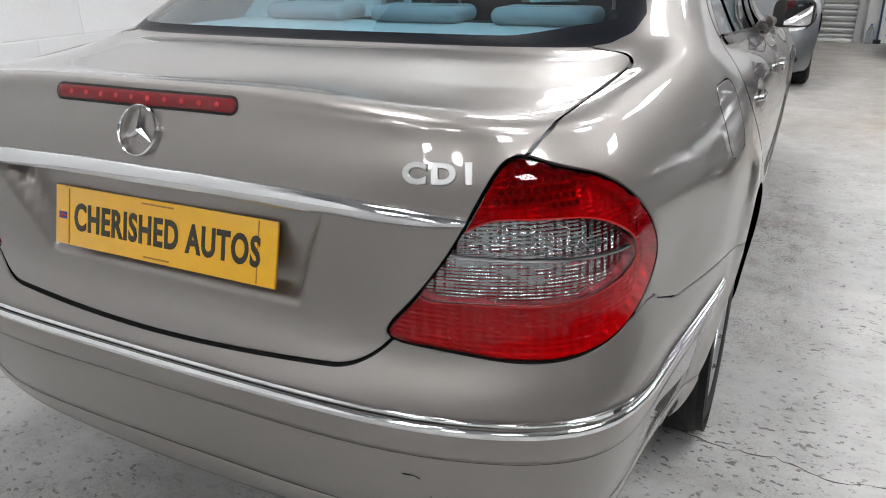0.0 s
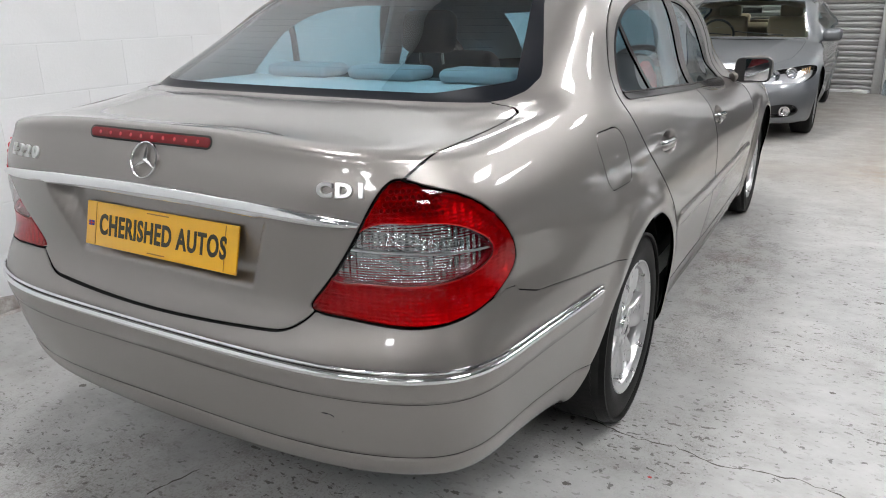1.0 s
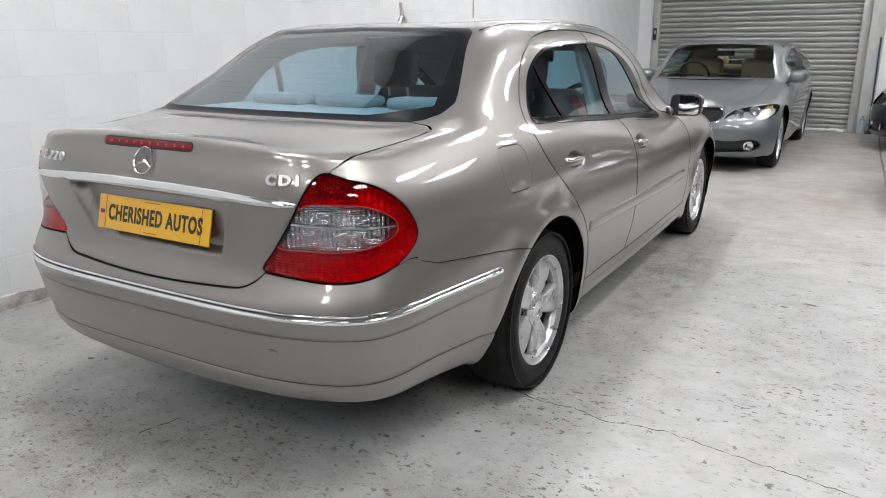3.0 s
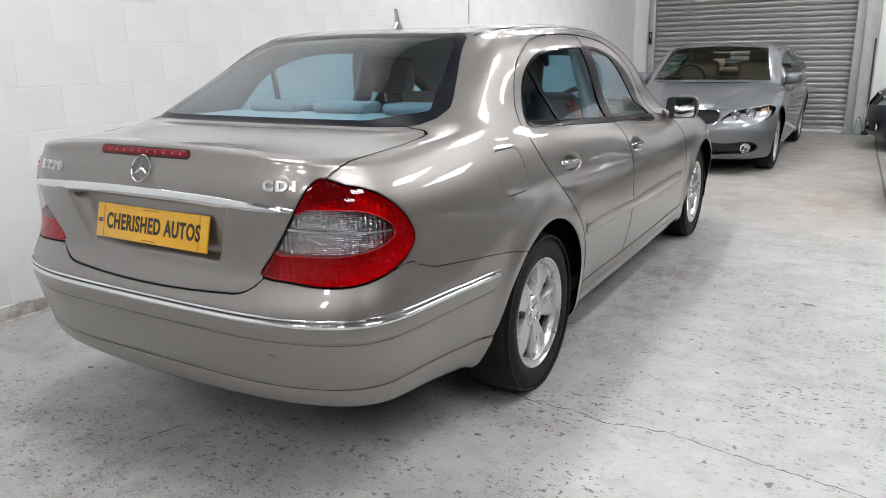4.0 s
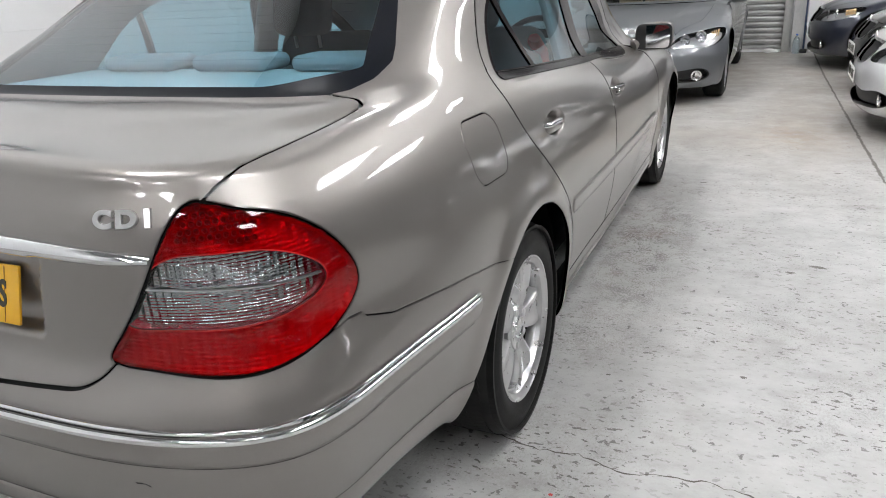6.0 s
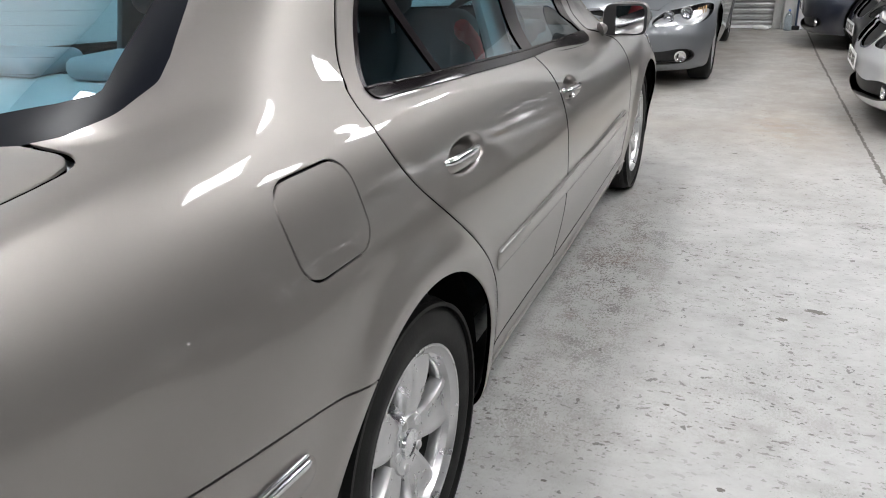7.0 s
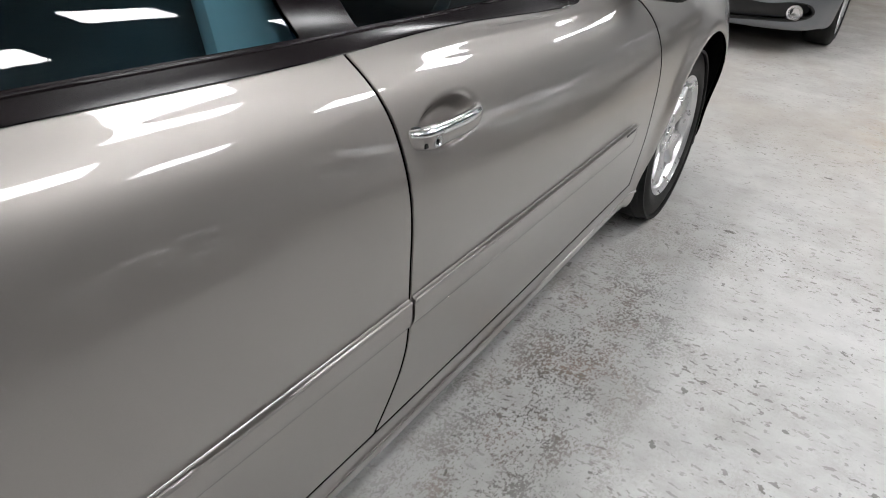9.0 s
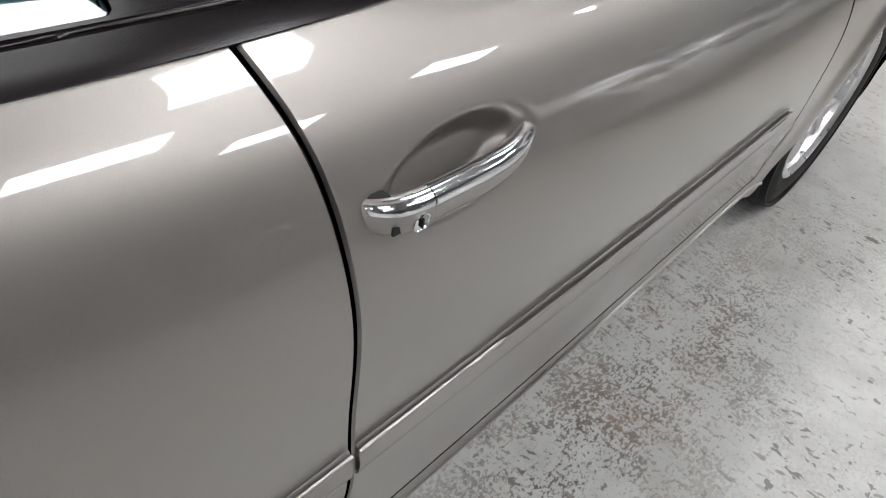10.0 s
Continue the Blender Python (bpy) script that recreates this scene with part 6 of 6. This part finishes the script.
        part("front_headrest", cushion((x, .86, 1.20), (.26, .10, .17), .045, -8), seats or MAT_SEAT_DARK, car)
        part("rear_headrest", cushion((x, -.02, 1.10), (.26, .10, .13), .04), seats or MAT_SEAT_DARK, car)
    part("rear_seat", cushion((0, .04, .80), (1.24, .16, .50), .05, -16), seats or MAT_SEAT_DARK, car)
    part("cabin_mirror", cushion((0, 1.60, 1.22), (.22, .03, .065), .012), MAT_BLACK, car)
    for x in (.12, -.42):
        part("wiper", tube([(x - .02, 2.34, .968), (x + .25, 2.30, .985), (x + .5, 2.24, 1.0)], .006, 6), MAT_BLACK, car)
    rim = lathe([(math.cos(a) * .014, .18 + math.sin(a) * .014) for a in np.linspace(0, 2 * math.pi, 8, endpoint=False)], 32, "Y", closed=True)
    bmesh.ops.transform(rim, matrix=Matrix.Translation((.36, 1.62, .95)) @ Matrix.Rotation(radians(-25), 4, "X"), verts=rim.verts)
    part("steering_wheel", rim, MAT_BLACK, car)
    bars_plate(car, (0, 3.545, .425), 180, MAT_PLATE_W)
    part("badge", lathe([(.0, .040), (.006, .040), (.010, .030), (.010, .0005)], 28, "Y", (0, 3.40, .700)), MAT_SATIN, car)
    return car


parked_car("grey_saloon", "metallic grey saloon with beige seats parked nose-out by the shutter", MAT_GREY_PAINT, pose(.13, 9.13, 0, 0, 0, 180), .018, True, MAT_BEIGE)
parked_car("navy_car", "dark navy car parked nose-in towards the lane", MAT_NAVY_PAINT, pose(1.83 + 3.5, 9.12, 0, 0, 0, 90), .035, spokes=7, high=1.03)
black_car = parked_car("black_car", "black car with a white front plate beside other cars", MAT_BLACK_PAINT, pose(2.20 + 3.5, 7.05, 0, 0, 0, 92), .04, spokes=7, high=1.0)
parked_car("silver_car", "pale silver car parked with its nose at the floor joint", MAT_SILVER_PAINT, pose(2.08 + 3.5, 5.02, 0, 0, 0, 90), .035, spokes=7, high=1.0)

# unseen copies carry on the row of dark cars, for dark reflections in the doors
for y, x, turn in ((2.55, 3.55, 91), (.25, 3.50, 89), (-2.05, 3.60, 90)):
    copy_thing(black_car, pose(x + 3.5, y, 0, 0, 0, turn))


# ---- small things by the shutter ----
MAT_WATER = material("blue_clear_plastic", (0.74, 0.84, 0.90), 0.12, glass=0.85)
MAT_CAP = material("blue_cap", (0.03, 0.12, 0.45), 0.4)
MAT_POLE = material("dark_blue_pole", (0.02, 0.035, 0.08), 0.45)
MAT_CLOTH = material("white_cloth", (0.78, 0.78, 0.76), 0.9)
MAT_CARD = material("brown_card", (0.34, 0.22, 0.12), 0.85)
MAT_GREEN = material("green_lid", (0.03, 0.20, 0.07), 0.45)

bottle = thing("water_bottle", "clear blue plastic water bottle standing on the floor", "bottle", pose(1.70, 10.32, 0) @ Matrix.Scale(.75, 4))
part("bottle_body", lathe([(0.0, .0005), (0.0, .062), (.01, .068), (.10, .068), (.11, .064), (.12, .068), (.22, .068), (.28, .05), (.32, .02), (.345, .018)], 28, "Z"), MAT_WATER, bottle)
part("bottle_cap", lathe([(.34, .021), (.365, .021), (.368, .018), (.368, .0005)], 20, "Z"), MAT_CAP, bottle)
broom = thing("leaning_pole", "dark blue pole leaning against the steel jamb", "pole", pose(1.80, 10.36, 0))
part("shaft", tube([(0, 0, .0), (-.015, .06, 1.42)], .013, 12), MAT_POLE, broom)
part("foot", box((0, 0, .03), (.10, .05, .06), .015), MAT_BLACK, broom)


def crumpled(seed, size):
    bm = bmesh.new()
    bmesh.ops.create_icosphere(bm, subdivisions=3, radius=1)
    rng = random.Random(seed)
    waves = [(Vector((rng.uniform(-4, 4), rng.uniform(-4, 4), rng.uniform(-4, 4))), rng.uniform(0, 6)) for _ in range(7)]
    for v in bm.verts:
        k = 1 + sum(math.sin(w.dot(v.co) + p) for w, p in waves) * .07
        v.co = (v.co.x * size[0] * k, v.co.y * size[1] * k, max(v.co.z * k, -.8) * size[2])
    bmesh.ops.translate(bm, vec=(0, 0, size[2] * .8), verts=bm.verts)
    return bm


cloth = crumpled(4, (.11, .05, .035))
bmesh.ops.translate(cloth, vec=(1.36, 10.40, 0), verts=cloth.verts)
tagged(part("cloth", cloth, MAT_CLOTH, None), "crumpled white cloth at the foot of the shutter", "cloth")

rack = thing("steel_shelf", "low grey steel shelf against the white wall", "shelf", pose(2.45, 10.30, 0))
for z in (.18, .66):
    part("shelf_board", box((0, 0, z), (.86, .32, .025), .004), MAT_STEEL, rack)
for x in (-.41, .41):
    for y in (-.14, .14):
        part("post", box((x, y, .34), (.03, .03, .68), .004), MAT_STEEL, rack)
for name, label, x, size, mat in (("black_case", "black plastic case on the steel shelf", -.26, (.26, .22, .17), MAT_BLACK), ("parts_box", "brown cardboard box on the steel shelf", .02, (.22, .22, .15), MAT_CARD), ("storage_box", "dark storage box with a green lid on the steel shelf", .28, (.24, .24, .16), MAT_SEAT_DARK)):
    ob = thing(name, label, "box", pose(2.45 + x, 10.30, .673))
    part("box_body", box((0, 0, size[2] / 2), size, .01), mat, ob)
    part("box_lid", box((0, 0, size[2] + .012), (size[0] + .01, size[1] + .01, .024), .006), MAT_GREEN if mat == MAT_SEAT_DARK else mat, ob)


# stains and drips on the floor
MAT_STAIN = material("oil_stain", (0.11, 0.10, 0.09), 0.6)
MAT_REDDOT = material("red_paint_spot", (0.45, 0.03, 0.03), 0.5)


def stain(x, y, r, seed, mat=MAT_STAIN, long=1.0, label="small dark stain on the concrete floor"):
    rng = random.Random(seed)
    bm = bmesh.new()
    n = 18
    a0 = rng.uniform(0, 3)
    vs = []
    for k in range(n):
        a = 2 * math.pi * k / n
        q = r * rng.uniform(.55, 1.15)
        vs.append(bm.verts.new((x + math.cos(a) * q * long, y + math.sin(a) * q, .0011)))
    bm.faces.new(vs)
    return tagged(part("floor_stain", bm, mat, None, smooth=False), label, "stain", group="floor stains", kind="structure")


for k, (x, y, r, long) in enumerate(((1.735, 1.575, .020, 1.8), (1.62, 1.475, .016, 1.5), (.57, -.65, .010, 1.4), (.50, -.76, .007, 1.2), (.83, -.46, .009, 1.8), (1.475, .473, .009, 1.3), (-.945, -.76, .012, 1.2), (1.30, .80, .006, 2.0), (1.12, 2.9, .012, 2.2), (1.9, 3.3, .014, 1.6), (1.35, 3.7, .010, 2.5), (1.05, .35, .006, 1.5))):
    stain(x, y, r, 30 + k, long=long)
stain(1.035, -.315, .007, 3, MAT_REDDOT, 1.0, "small red paint spot on the concrete floor")
crack_line([(-.2, -1.08), (-.185, -1.0), (-.16, -.90)], .006, MAT_CRACK, "floor_scratch", "short dark scratch in the floor paint")


# ---- painted blocks of the west wall: one shared mesh, courses in stretcher bond ----
def block_mesh(length, name):
    bm = bmesh.new()
    b, e = 0.004, 0.0003
    h, l = 0.2235 / 2, length / 2
    back = [bm.verts.new((0, y, z)) for y, z in ((-l, -h), (l, -h), (l, h), (-l, h))]
    face = [bm.verts.new((0.0009, y, z)) for y, z in ((-l + e, -h + b), (l - e, -h + b), (l - e, h - b), (-l + e, h - b))]
    bm.faces.new(face)
    for i in range(4):
        bm.faces.new((back[i], back[(i + 1) % 4], face[(i + 1) % 4], face[i]))
    bmesh.ops.recalc_face_normals(bm, faces=bm.faces)
    me = bpy.data.meshes.new(name)
    bm.to_mesh(me)
    bm.free()
    me.materials.append(MAT_WALL)
    return me


whole_block = block_mesh(0.4498, "block")
for course in range(10):
    for k in range(27):
        ob = new("block", whole_block)
        ob.parent = wall_west
        jitter = ((course * 7 + k * 13) % 5 - 2) * 0.0001
        ob.location = (WEST - 0.0011 + jitter, -1.7 + k * 0.45 + (0.225 if course % 2 else 0), 0.1675 + course * 0.225)
